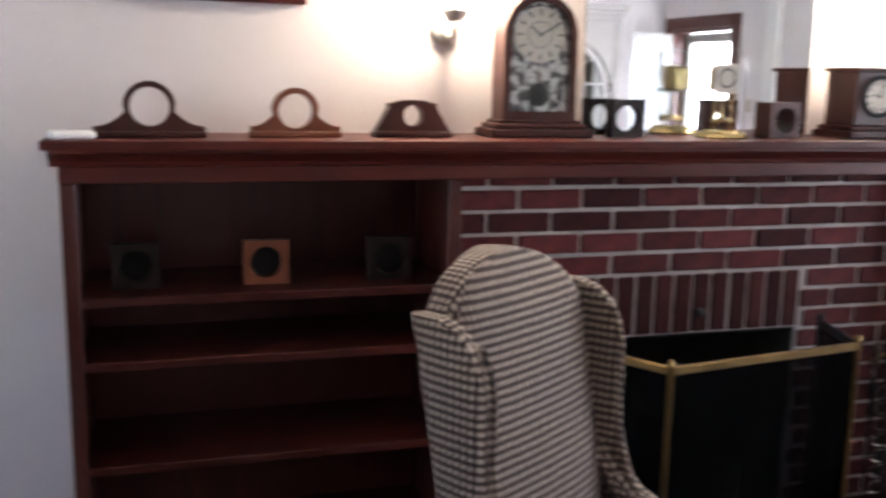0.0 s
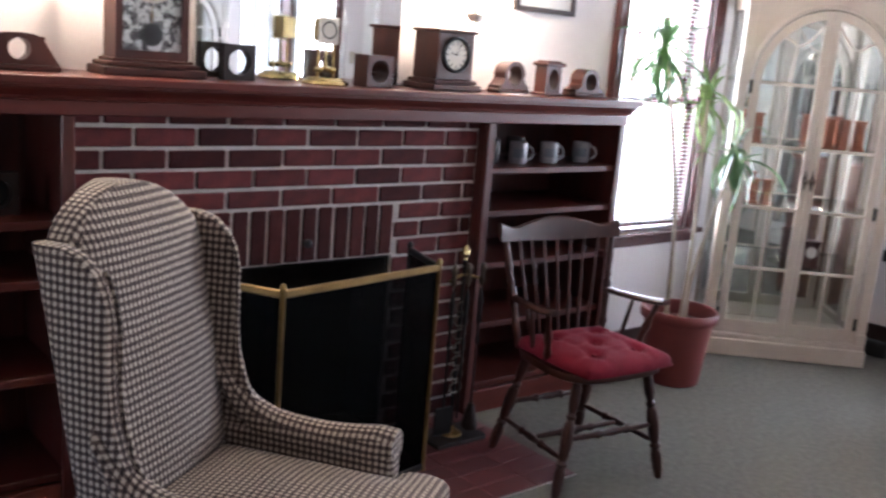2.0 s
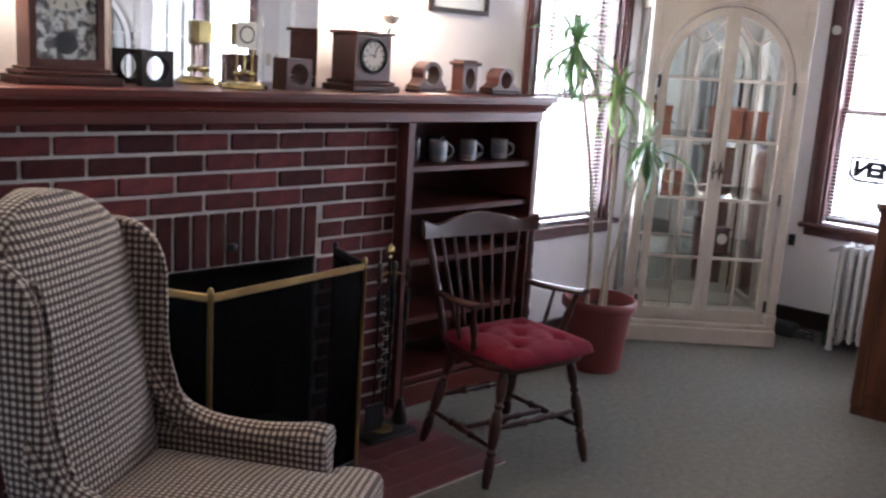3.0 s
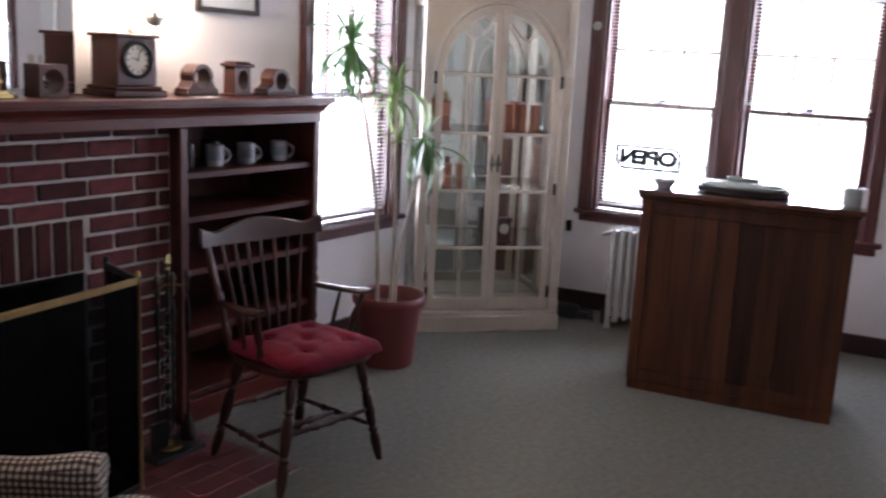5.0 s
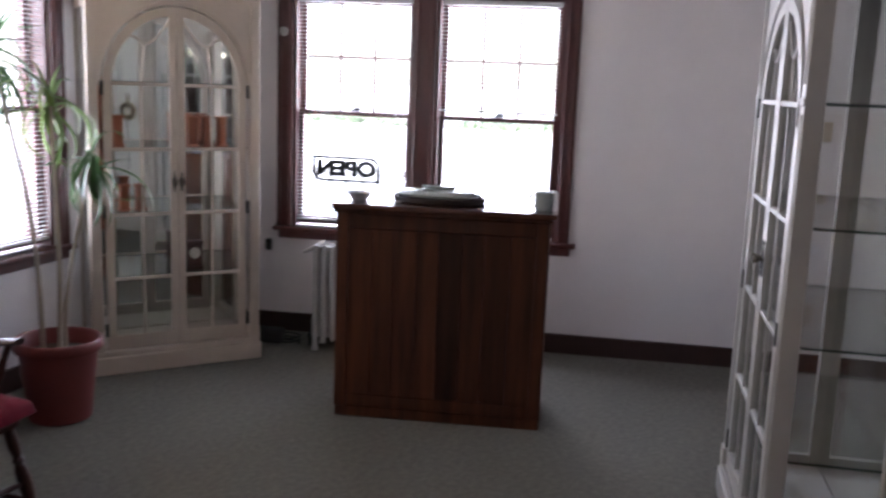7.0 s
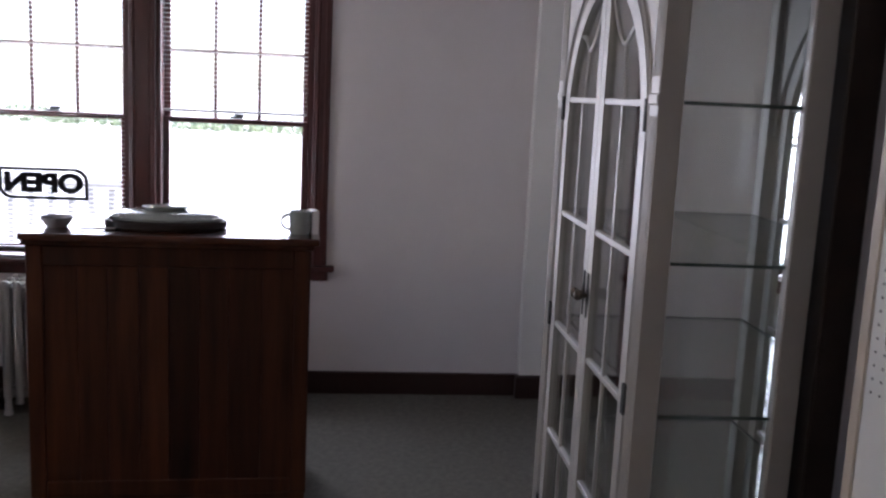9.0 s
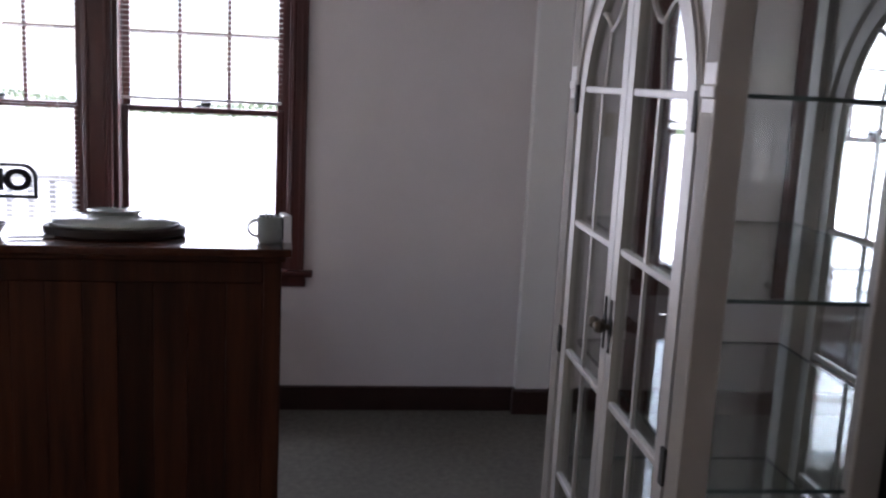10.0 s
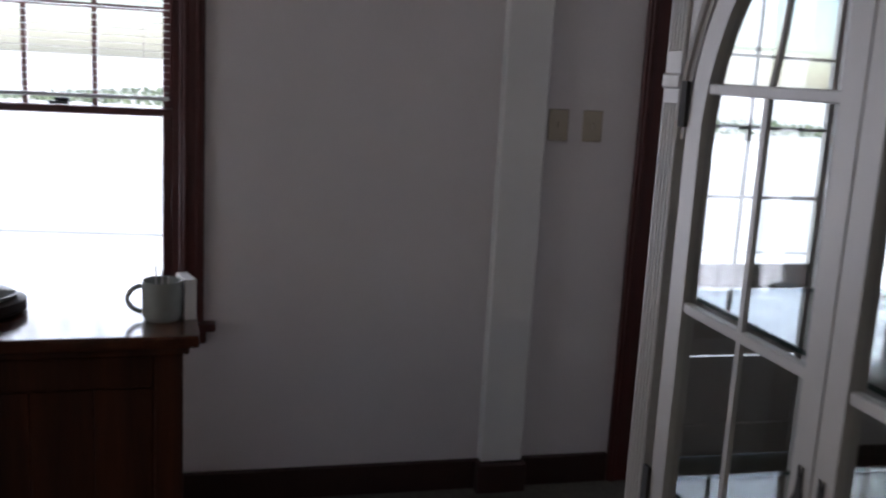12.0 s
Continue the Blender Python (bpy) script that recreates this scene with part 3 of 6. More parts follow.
part("fascia", B(LX0, RX1, -0.021, 0.003, 1.248, MT - 0.071, bevel=0.002), REDWOOD_X, mantel)

C, L = 0.0706, 0.2088                       # course height and brick length with joint
Z1 = 1.214
FX0, FX1, FZ = 1.385, 2.206, 0.727           # firebox opening
bm = bmesh.new()
slab(bm, [(LX1, 0), (FX0, 0), (FX0, FZ), (FX1, FZ), (FX1, 0), (RX0, 0), (RX0, 1.30), (LX1, 1.30)], 0.048, N - 0.002)
breast = tagged(new("chimney_breast", finish("chimney_breast", bm, MORTAR)), "red brick fireplace front with pale mortar joints", "fireplace", kind="structure")
bm = bmesh.new()
box(bm, FX0, FX1, N - 0.02, N - 0.003, 0, FZ)
box(bm, FX0, FX0 + 0.012, 0.06, N - 0.02, 0, FZ)
box(bm, FX1 - 0.012, FX1, 0.06, N - 0.02, 0, FZ)
box(bm, FX0 + 0.012, FX1 - 0.012, 0.06, N - 0.02, FZ - 0.012, FZ)
structure("firebox", bm, SOOT, "sooty black firebox behind the screen", "firebox")


solid("damper_knob", lathe(bmesh.new(), [(0, 0), (0.008, 0), (0.007, 0.014), (0.015, 0.020), (0.016, 0.030), (0.009, 0.036), (0, 0.037)], 14, Matrix.Rotation(radians(90), 4, "X")), IRON, Matrix.Translation((1.812, 0.044, 0.803)), "small black iron damper knob in the brickwork", "damper knob", smooth=True)


# ---------- wing armchair ----------
def box_uv(bm):
    """UVs by the face's main direction, in metres, so that the check runs on over the seams."""
    uv = bm.loops.layers.uv.new("UVMap")
    bm.normal_update()
    for f in bm.faces:
        n = f.normal
        ax = max(range(3), key=lambda i: abs(n[i]))
        for lp in f.loops:
            c = lp.vert.co
            lp[uv].uv = ((c.y, c.z), (c.x, c.z), (c.x, c.y))[ax]
    return bm


def loft(bm, rings, caps=True):
    """Skins rings of points that all have the same count."""
    vr = [[bm.verts.new(p) for p in r] for r in rings]
    n = len(vr[0])
    for a, b in zip(vr, vr[1:]):
        for i in range(n):
            bm.faces.new((a[i], a[(i + 1) % n], b[(i + 1) % n], b[i]))
    if caps:
        bm.faces.new(vr[0][::-1])
        bm.faces.new(vr[-1])
    bmesh.ops.recalc_face_normals(bm, faces=bm.faces)
    return bm


def rounded(cx, cy, hx, hy, r, z=0.0, n=5):
    """A rounded rectangle of points at height z."""
    out = []
    for qx, qy, a0 in ((1, 1, 0), (-1, 1, 90), (-1, -1, 180), (1, -1, 270)):
        for i in range(n + 1):
            a = radians(a0 + 90 * i / n)
            out.append((cx + qx * (hx - r) + r * math.cos(a), cy + qy * (hy - r) + r * math.sin(a), z))
    return out


def soft_block(bm, x0, x1, y0, y1, z0, z1, r=0.03, crown=0.0):
    """An upholstered block with rounded edges and a slightly crowned top."""
    cx, cy, hx, hy = (x0 + x1) / 2, (y0 + y1) / 2, (x1 - x0) / 2, (y1 - y0) / 2
    rings = []
    for k in range(5):
        a = radians(90 * k / 4)
        s = r * (1 - math.sin(a))
        rings.append(rounded(cx, cy, hx - s, hy - s, max(r * 0.9, 0.012), z0 + r * (1 - math.cos(a))))
    for k in range(5):
        a = radians(90 * k / 4)
        s = r * (1 - math.cos(a))
        rings.append(rounded(cx, cy, hx - s, hy - s, max(r * 0.9, 0.012), z1 - r * (1 - math.sin(a))))
    if crown:
        for k in (0.75, 0.45, 0.15):
            rings.append(rounded(cx, cy, (hx - r) * k, (hy - r) * k, max(r * k * 0.9, 0.004), z1 + crown * (1 - k * k)))
    return loft(bm, rings)


def wing_chair(m):
    """Local: the front faces -y, x across, z up."""
    ch = thing("wing_chair", m, "high wingback armchair in black and cream check fabric", "armchair")

    def back_y(z):
        return 0.235 + (z - 0.40) * 0.20

    # inside back: a padded panel with an arched top, leaning back
    bm = bmesh.new()
    rings = []
    levels = [0.36 + 0.63 * i / 9 for i in range(10)] + [0.99 + 0.169 * math.sin(radians(a)) for a in (10, 20, 30, 40, 50, 60, 68, 75, 81, 86)]
    for z in levels:
        half = 0.285 + 0.026 * min(1, (z - 0.36) / 0.4)
        if z > 0.99:
            half *= math.sqrt(max(0.0, 1 - ((z - 0.99) / 0.170) ** 2.0)) * 0.97 + 0.03
        y = back_y(z)
        puff = 0.062 * (1 if z < 1.05 else max(0.3, 1 - (z - 1.05) / 0.15))
        front = [(half * math.sin(radians(a)), y - puff * math.cos(radians(a)) ** 0.42, z) for a in (-88, -70, -50, -25, 0, 25, 50, 70, 88)]
        rear = [(half * s, y + 0.075 * (1 - abs(s) ** 4 * 0.4), z) for s in (1, 0.75, 0.4, 0, -0.4, -0.75, -1)]
        rings.append(front + rear)
    part("backrest", box_uv(loft(bm, rings)), CHECK, ch, smooth=True)

    for sgn in (-1, 1):
        # wing: a thick curved side panel that sweeps forward near the top and narrows to the arm
        bm = bmesh.new()
        prof = ((0.38, 0.150), (0.46, 0.150), (0.53, 0.124), (0.61, 0.090), (0.70, 0.078), (0.78, 0.086), (0.86, 0.102), (0.92, 0.112), (0.97, 0.110), (1.015, 0.094), (1.045, 0.060), (1.058, 0.02))
        rings = []
        for z, reach in prof:
            yb = back_y(z) + 0.05
            yf = back_y(z) - 0.02 - reach
            xo = sgn * (0.318 + 0.012 * (z - 0.6))
            flare = sgn * 0.012 * reach / 0.17
            th = 0.056
            pts = []
            for k in range(12):
                a = radians(360 * k / 12)
                u, v = math.cos(a), math.sin(a)
                fy = (abs(u) ** 0.55) * (1 if u > 0 else -1)
                fx = (abs(v) ** 0.75) * (1 if v > 0 else -1)
                yy = (yb + yf) / 2 - fy * (yb - yf) / 2
                frac = (yb - yy) / max(yb - yf, 1e-4)
                pts.append((xo + flare * frac + fx * th / 2, yy, z))
            rings.append(pts)
        part("wing", box_uv(loft(bm, rings)), CHECK, ch, smooth=True)
        # piping along the wing's front edge
        pts = [(sgn * (0.318 + 0.012 * (z - 0.6) + 0.012 * r / 0.17) - sgn * 0.02, back_y(z) - 0.024 - r, z) for z, r in prof[:-2]]
        part("piping", box_uv(tube(bmesh.new(), pts, 0.0065, 6)), CHECK, ch, smooth=True)
        # arm: scrolled roll that runs forward
        bm = bmesh.new()
        rings = []
        for i in range(11):
            t = i / 10
            y = 0.24 - t * 0.528
            end = max(0.0, (t - 0.62) / 0.38)
            zc = 0.494 + 0.150 * (1 - t) ** 7 + 0.016 * end ** 1.5
            rx, rz = 0.052 + 0.008 * t + 0.008 * end, 0.046 + 0.004 * t + 0.008 * end
            if i == 10:
                rx, rz = rx * 0.8, rz * 0.8
            cx = sgn * (0.318 + 0.018 * t)
            rings.append([(cx + rx * math.cos(radians(a)), y, zc + rz * math.sin(radians(a))) for a in range(0, 360, 30)])
        part("arm_roll", box_uv(loft(bm, rings)), CHECK, ch, smooth=True)
        bm = soft_block(bmesh.new(), sgn * 0.318 - 0.040, sgn * 0.318 + 0.040, -0.295, 0.30, 0.17, 0.503, 0.018)
        part("arm_panel", box_uv(bm), CHECK, ch, smooth=True)
    # seat cushion, T-shaped front
    bm = soft_block(bmesh.new(), -0.268, 0.268, -0.420, 0.22, 0.335, 0.462, 0.035, 0.022)
    part("seat_cushion", box_uv(bm), CHECK, ch, smooth=True)
    bm = soft_block(bmesh.new(), -0.345, 0.345, -0.452, -0.302, 0.335, 0.460, 0.036, 0.008)
    part("cushion_front", box_uv(bm), CHECK, ch, smooth=True)
    part("seat_rail", box_uv(soft_block(bmesh.new(), -0.335, 0.335, -0.410, 0.32, 0.17, 0.345, 0.015)), CHECK, ch, smooth=True)
    for sx in (-1, 1):
        part("leg", turned(bmesh.new(), (sx * 0.285, -0.32, 0.175), (sx * 0.30, -0.335, 0), [(0.030, 0), (0.028, 0.2), (0.034, 0.35), (0.020, 0.55), (0.016, 0.8), (0.024, 0.95), (0.024, 1)]), CHAIRWOOD, ch, smooth=True)
        part("leg", turned(bmesh.new(), (sx * 0.285, 0.27, 0.175), (sx * 0.29, 0.34, 0), [(0.026, 0), (0.022, 1)]), CHAIRWOOD, ch, smooth=True)
    return ch


wing_chair(Matrix.Translation((1.087, -0.946, 0)) @ Matrix.Rotation(radians(34), 4, "Z") @ Matrix.Diagonal((0.82, 0.94, 1.0, 1)))


# ---------- wooden armchair with a red cushion ----------
def spindle_chair(m):
    """Local: the front faces -y."""
    ch = thing("spindle_chair", m, "dark turned wood spindle-back armchair with scalloped crest rail", "armchair")
    # saddle seat
    bm = bmesh.new()
    rings = []
    out = []
    for k in range(28):
        a = radians(360 * k / 28)
        c, s = math.cos(a), math.sin(a)
        hx = 0.245 - 0.02 * max(0, s)
        out.append((hx * (abs(c) ** 0.55) * (1 if c > 0 else -1), 0.22 * (abs(s) ** 0.6) * (1 if s > 0 else -1)))
    for sc, z in ((0.90, 0.405), (0.985, 0.415), (1.0, 0.428), (0.985, 0.440), (0.86, 0.446), (0.5, 0.436), (0.15, 0.432)):
        rings.append([(x * sc, y * sc, z) for x, y in out])
    part("seat", loft(bm, rings), CHAIRWOOD, ch, smooth=True)
    legp = [(0.0125, 0), (0.014, 0.03), (0.019, 0.1), (0.021, 0.22), (0.015, 0.27), (0.022, 0.30), (0.014, 0.33), (0.019, 0.38), (0.023, 0.50), (0.020, 0.62), (0.013, 0.66), (0.020, 0.69), (0.013, 0.72), (0.020, 0.80), (0.018, 0.92), (0.013, 0.98)]
    feet = {}
    for sx, sy, fx, fy in ((-1, -1, 0.25, 0.235), (1, -1, 0.25, 0.235), (-1, 1, 0.215, 0.215), (1, 1, 0.215, 0.215)):
        top, foot = (sx * 0.165, sy * 0.15, 0.415), (sx * fx - 0.028, sy * fy + 0.012, 0)
        feet[(sx, sy)] = (Vector(foot), Vector(top))
        part("leg", turned(bmesh.new(), foot, top, legp), CHAIRWOOD, ch, smooth=True)
    st = [(0.008, 0), (0.011, 0.15), (0.010, 0.28), (0.017, 0.34), (0.010, 0.38), (0.016, 0.50), (0.010, 0.62), (0.017, 0.66), (0.010, 0.72), (0.011, 0.85), (0.008, 1)]

    def on_leg(key, h):
        f, t = feet[key]
        return f.lerp(t, h)

    mids = []
    for sx in (-1, 1):
        p, q = on_leg((sx, -1), 0.34), on_leg((sx, 1), 0.34)
        mids.append(p.lerp(q, 0.5))
        part("stretcher", turned(bmesh.new(), p, q, st), CHAIRWOOD, ch, smooth=True)
    part("stretcher", turned(bmesh.new(), mids[0], mids[1], st), CHAIRWOOD, ch, smooth=True)
    part("stretcher", turned(bmesh.new(), on_leg((-1, -1), 0.50), on_leg((1, -1), 0.50), st), CHAIRWOOD, ch, smooth=True)
    part("stretcher", turned(bmesh.new(), on_leg((-1, 1), 0.50), on_leg((1, 1), 0.50), st), CHAIRWOOD, ch, smooth=True)
    # back: posts, spindles, crest
    def crest_pt(u):
        return (0.272 * u, 0.265 - 0.035 * u * u, 0.80)

    post = [(0.012, 0), (0.015, 0.06), (0.011, 0.12), (0.017, 0.17), (0.012, 0.24), (0.014, 0.42), (0.018, 0.55), (0.011, 0.60), (0.016, 0.64), (0.011, 0.68), (0.015, 0.82), (0.011, 0.94), (0.012, 1)]
    for sx in (-1, 1):
        part("back_post", turned(bmesh.new(), (sx * 0.205, 0.165, 0.435), (sx * 0.262, 0.233, 0.835), post), CHAIRWOOD, ch, smooth=True)
    for i in range(7):
        u = -0.75 + 1.5 * i / 6
        part("spindle", turned(bmesh.new(), (0.18 * u, 0.185 - 0.012 * u * u, 0.435), (0.262 * u, 0.261 - 0.033 * u * u, 0.845), [(0.0065, 0), (0.0085, 0.3), (0.0065, 0.55), (0.0055, 1)], 10), CHAIRWOOD, ch, smooth=True)
    bm = bmesh.new()
    rings = []
    for i in range(25):
        u = -1 + 2 * i / 24
        x, y, _ = crest_pt(u)
        x *= 1.07
        top = 0.898 + 0.026 * math.exp(-(u / 0.38) ** 2) - 0.014 * math.exp(-((abs(u) - 0.72) / 0.16) ** 2) + 0.010 * math.exp(-((abs(u) - 1) / 0.1) ** 2)
        bot = 0.828 + 0.010 * abs(u)
        rings.append([(x, y - 0.010, bot), (x, y + 0.010, bot + 0.002), (x, y + 0.020, (top + bot) / 2), (x, y + 0.022, top - 0.005), (x, y + 0.012, top), (x, y + 0.001, top - 0.004), (x, y - 0.006, (top + bot) / 2)])
    part("crest_rail", loft(bm, rings), CHAIRWOOD, ch, smooth=True)
    for sx in (-1, 1):
        bm = bmesh.new()
        rings = []
        for i in range(9):
            t = i / 8
            w = 0.019 + 0.016 * t ** 2
            cx, y = sx * (0.232 + 0.038 * t), 0.185 - 0.285 * t
            z = 0.630 + 0.022 * t * t
            if i == 8:
                w *= 0.65
            rings.append([(cx + w * math.cos(radians(a)), y, z + 0.012 * math.sin(radians(a))) for a in range(0, 360, 36)])
        part("arm", loft(bm, rings), CHAIRWOOD, ch, smooth=True)
        part("arm_post", turned(bmesh.new(), (sx * 0.210, -0.02, 0.434), (sx * 0.262, -0.062, 0.640), [(0.011, 0), (0.016, 0.2), (0.010, 0.35), (0.017, 0.55), (0.010, 0.75), (0.012, 1)]), CHAIRWOOD, ch, smooth=True)
        part("arm_spindle", turned(bmesh.new(), (sx * 0.208, 0.07, 0.436), (sx * 0.248, 0.055, 0.627), [(0.007, 0), (0.009, 0.5), (0.006, 1)]), CHAIRWOOD, ch, smooth=True)
    return ch


MCHAIR = Matrix.Translation((2.697, -0.580, 0)) @ Matrix.Rotation(radians(-8), 4, "Z")
spindle_chair(MCHAIR)


def tufted_cushion(m):
    """A square pad with five buttons and ruffled edges."""
    bm = bmesh.new()
    n = 36
    tufts = [(-0.1, -0.1), (0.1, -0.1), (-0.1, 0.1), (0.1, 0.1), (0, 0)]
    def height(u, v):
        r = max(abs(u), abs(v))
        h = 0.052 * (1 - r ** 5) ** 0.6 if r < 1 else 0
        x, y = u * 0.215, v * 0.205
        for tx, ty in tufts:
            d = math.hypot(x - tx, y - ty)
            h -= 0.026 * math.exp(-(d / 0.028) ** 2)
            h -= 0.006 * math.exp(-(min(abs(x - tx), abs(y - ty)) / 0.012) ** 2) * math.exp(-(d / 0.09) ** 2)
        return max(h, 0.0) + 0.004 * noise.noise(Vector((x * 16, y * 16, 3)))
    grid = []
    for i in range(n + 1):
        row = []
        for j in range(n + 1):
            u, v = -1 + 2 * i / n, -1 + 2 * j / n
            q = 1 - 0.10 * (abs(u * v)) ** 2
            x = u * 0.235 * q * (1 - 0.0 * v)
            y = v * 0.222 * q
            row.append(bm.verts.new((x, y, height(u, v))))
        grid.append(row)
    for i in range(n):
        for j in range(n):
            bm.faces.new((grid[i][j], grid[i + 1][j], grid[i + 1][j + 1], grid[i][j + 1]))
    ex = bmesh.ops.extrude_face_region(bm, geom=list(bm.faces))["geom"]
    low = [g for g in ex if isinstance(g, bmesh.types.BMVert)]
    for v in low:
        v.co.z = -0.018 * (1 - max(abs(v.co.x) / 0.24, abs(v.co.y) / 0.23) ** 4)
    bmesh.ops.recalc_face_normals(bm, faces=bm.faces)
    cu = thing("seat_cushion", m, "tufted dusty red seat cushion on the spindle chair", "cushion")
    part("pad", bm, CUSHION, cu, smooth=True)
    for tx, ty in tufts:
        part("button", lathe(bmesh.new(), [(0, 0.030), (0.007, 0.030), (0.009, 0.034), (0.006, 0.038), (0, 0.039)], 10, Matrix.Translation((tx, ty, 0.004))), CUSHION, cu, smooth=True)


tufted_cushion(MCHAIR @ Matrix.Translation((0.005, -0.025, 0.452)) @ Matrix.Rotation(radians(3), 4, "Z"))


# ---------- fire screen and tools ----------
def fire_screen():
    sc = thing("fire_screen", Matrix.Identity(4), "folding black mesh fire screen with brass frame", "fire screen")
    p = [(1.30, -0.19), (1.445, -0.445), (2.125, -0.345), (2.20, -0.08)]
    H = 0.785
    for i, (a, b) in enumerate(zip(p, p[1:])):
        va, vb = Vector((*a, 0)), Vector((*b, 0))
        d = vb - va
        m = Matrix.Translation(va) @ Matrix.Rotation(math.atan2(d.y, d.x), 4, "Z")
        ln = d.length
        bm = bmesh.new()
        pan = part("panel", B(0.010, ln - 0.010, -0.002, 0.002, 0.035, H - 0.012), MESH_SCREEN, sc, "fine black wire mesh panel")
        pan.matrix_local = m
        bm = bmesh.new()
        box(bm, 0.006, ln - 0.006, -0.008, 0.008, H - 0.024, H, bevel=0.003)
        fr = part("top_rail", bm, BRASS if i < 2 else IRON, sc, "brass top rail" if i < 2 else "black iron top rail")
        fr.matrix_local = m
        bm = bmesh.new()
        box(bm, 0.008, ln - 0.008, -0.007, 0.007, 0.012, 0.036, bevel=0.002)
        part("bottom_rail", bm, IRON, sc).matrix_local = m
    for i, (x, y) in enumerate(p):
        bm = lathe(bmesh.new(), [(0, 0), (0.012, 0), (0.012, 0.01), (0.0085, 0.02), (0.0085, H - 0.005), (0.011, H), (0.011, H + 0.008), (0.0085, H + 0.014), (0.006, H + 0.02), (0, H + 0.022)], 12, Matrix.Translation((x, y, 0)))
        part("post", bm, BRASS if i in (1, 2) else IRON, sc, "brass corner post" if i in (1, 2) else "", True)


fire_screen()

tools = thing("fireplace_tools", Matrix.Translation((2.405, -0.165, 0)), "blackened brass fireplace tool set on a stand", "fireplace tools")
bm = soft_block(bmesh.new(), -0.125, 0.125, -0.085, 0.075, 0.0, 0.026, 0.006)
part("base_plate", bm, IRON, tools, smooth=True)
part("base_trim", lathe(bmesh.new(), [(0, 0.022), (0.05, 0.022), (0.045, 0.032), (0.02, 0.042), (0.014, 0.06), (0, 0.06)], 16), BRASS, tools, smooth=True)
part("stand_pole", turned(bmesh.new(), (0, 0, 0.05), (0, 0, 0.74), [(0.008, 0), (0.012, 0.02), (0.007, 0.05), (0.007, 0.3), (0.013, 0.33), (0.007, 0.36), (0.007, 0.65), (0.013, 0.68), (0.007, 0.71), (0.007, 1)]), IRON, tools, smooth=True)
part("finial", lathe(bmesh.new(), [(0, 0.738), (0.012, 0.738), (0.009, 0.748), (0.018, 0.764), (0.014, 0.784), (0.005, 0.795), (0, 0.80)], 14), BRIGHTGOLD, tools, "polished brass finial", True)
bm = tube(bmesh.new(), [(-0.075, -0.01, 0.66), (-0.03, 0, 0.675), (0, 0, 0.68), (0.03, 0, 0.675), (0.075, -0.01, 0.66)], 0.006)
part("hook_bar", bm, BRASS, tools, smooth=True)
for x, kind in ((-0.072, "shovel"), (0.072, "brush"), (0.0, "poker")):
    bm = turned(bmesh.new(), (x, -0.03, 0.10), (x, -0.03, 0.64), [(0.0045, 0), (0.0045, 0.55), (0.009, 0.58), (0.005, 0.62), (0.005, 0.7), (0.011, 0.74), (0.007, 0.80), (0.012, 0.88), (0.006, 0.96)])
    t = part(kind, bm, IRON, tools, smooth=True)
    part("handle", turned(bmesh.new(), (x, -0.03, 0.64), (x, -0.03, 0.73), [(0.006, 0), (0.012, 0.25), (0.007, 0.5), (0.014, 0.75), (0.008, 1)]), TARNISH, t, "tarnished brass handle", True)
    if kind == "shovel":
        part("blade", B(x - 0.045, x + 0.045, -0.036, -0.030, 0.045, 0.16, bevel=0.004), IRON, t)
    if kind == "brush":
        part("bristles", lathe(bmesh.new(), [(0, 0.045), (0.030, 0.045), (0.034, 0.06), (0.020, 0.12), (0.010, 0.15), (0, 0.15)], 14, Matrix.Translation((x, -0.03, 0))), EBONY, t)
for k in range(7):
    z = 0.22 + k * 0.055
    part("scroll", tube(bmesh.new(), [(0.030 * math.cos(a), -0.006, z + 0.022 * math.sin(a)) for a in [i * math.pi / 6 for i in range(13)]], 0.0034, 6), TARNISH, tools, "tarnished brass ring", True)


# ---------- glazed curio cabinets ----------
CW, CD, CH = 0.985, 0.37, 2.10


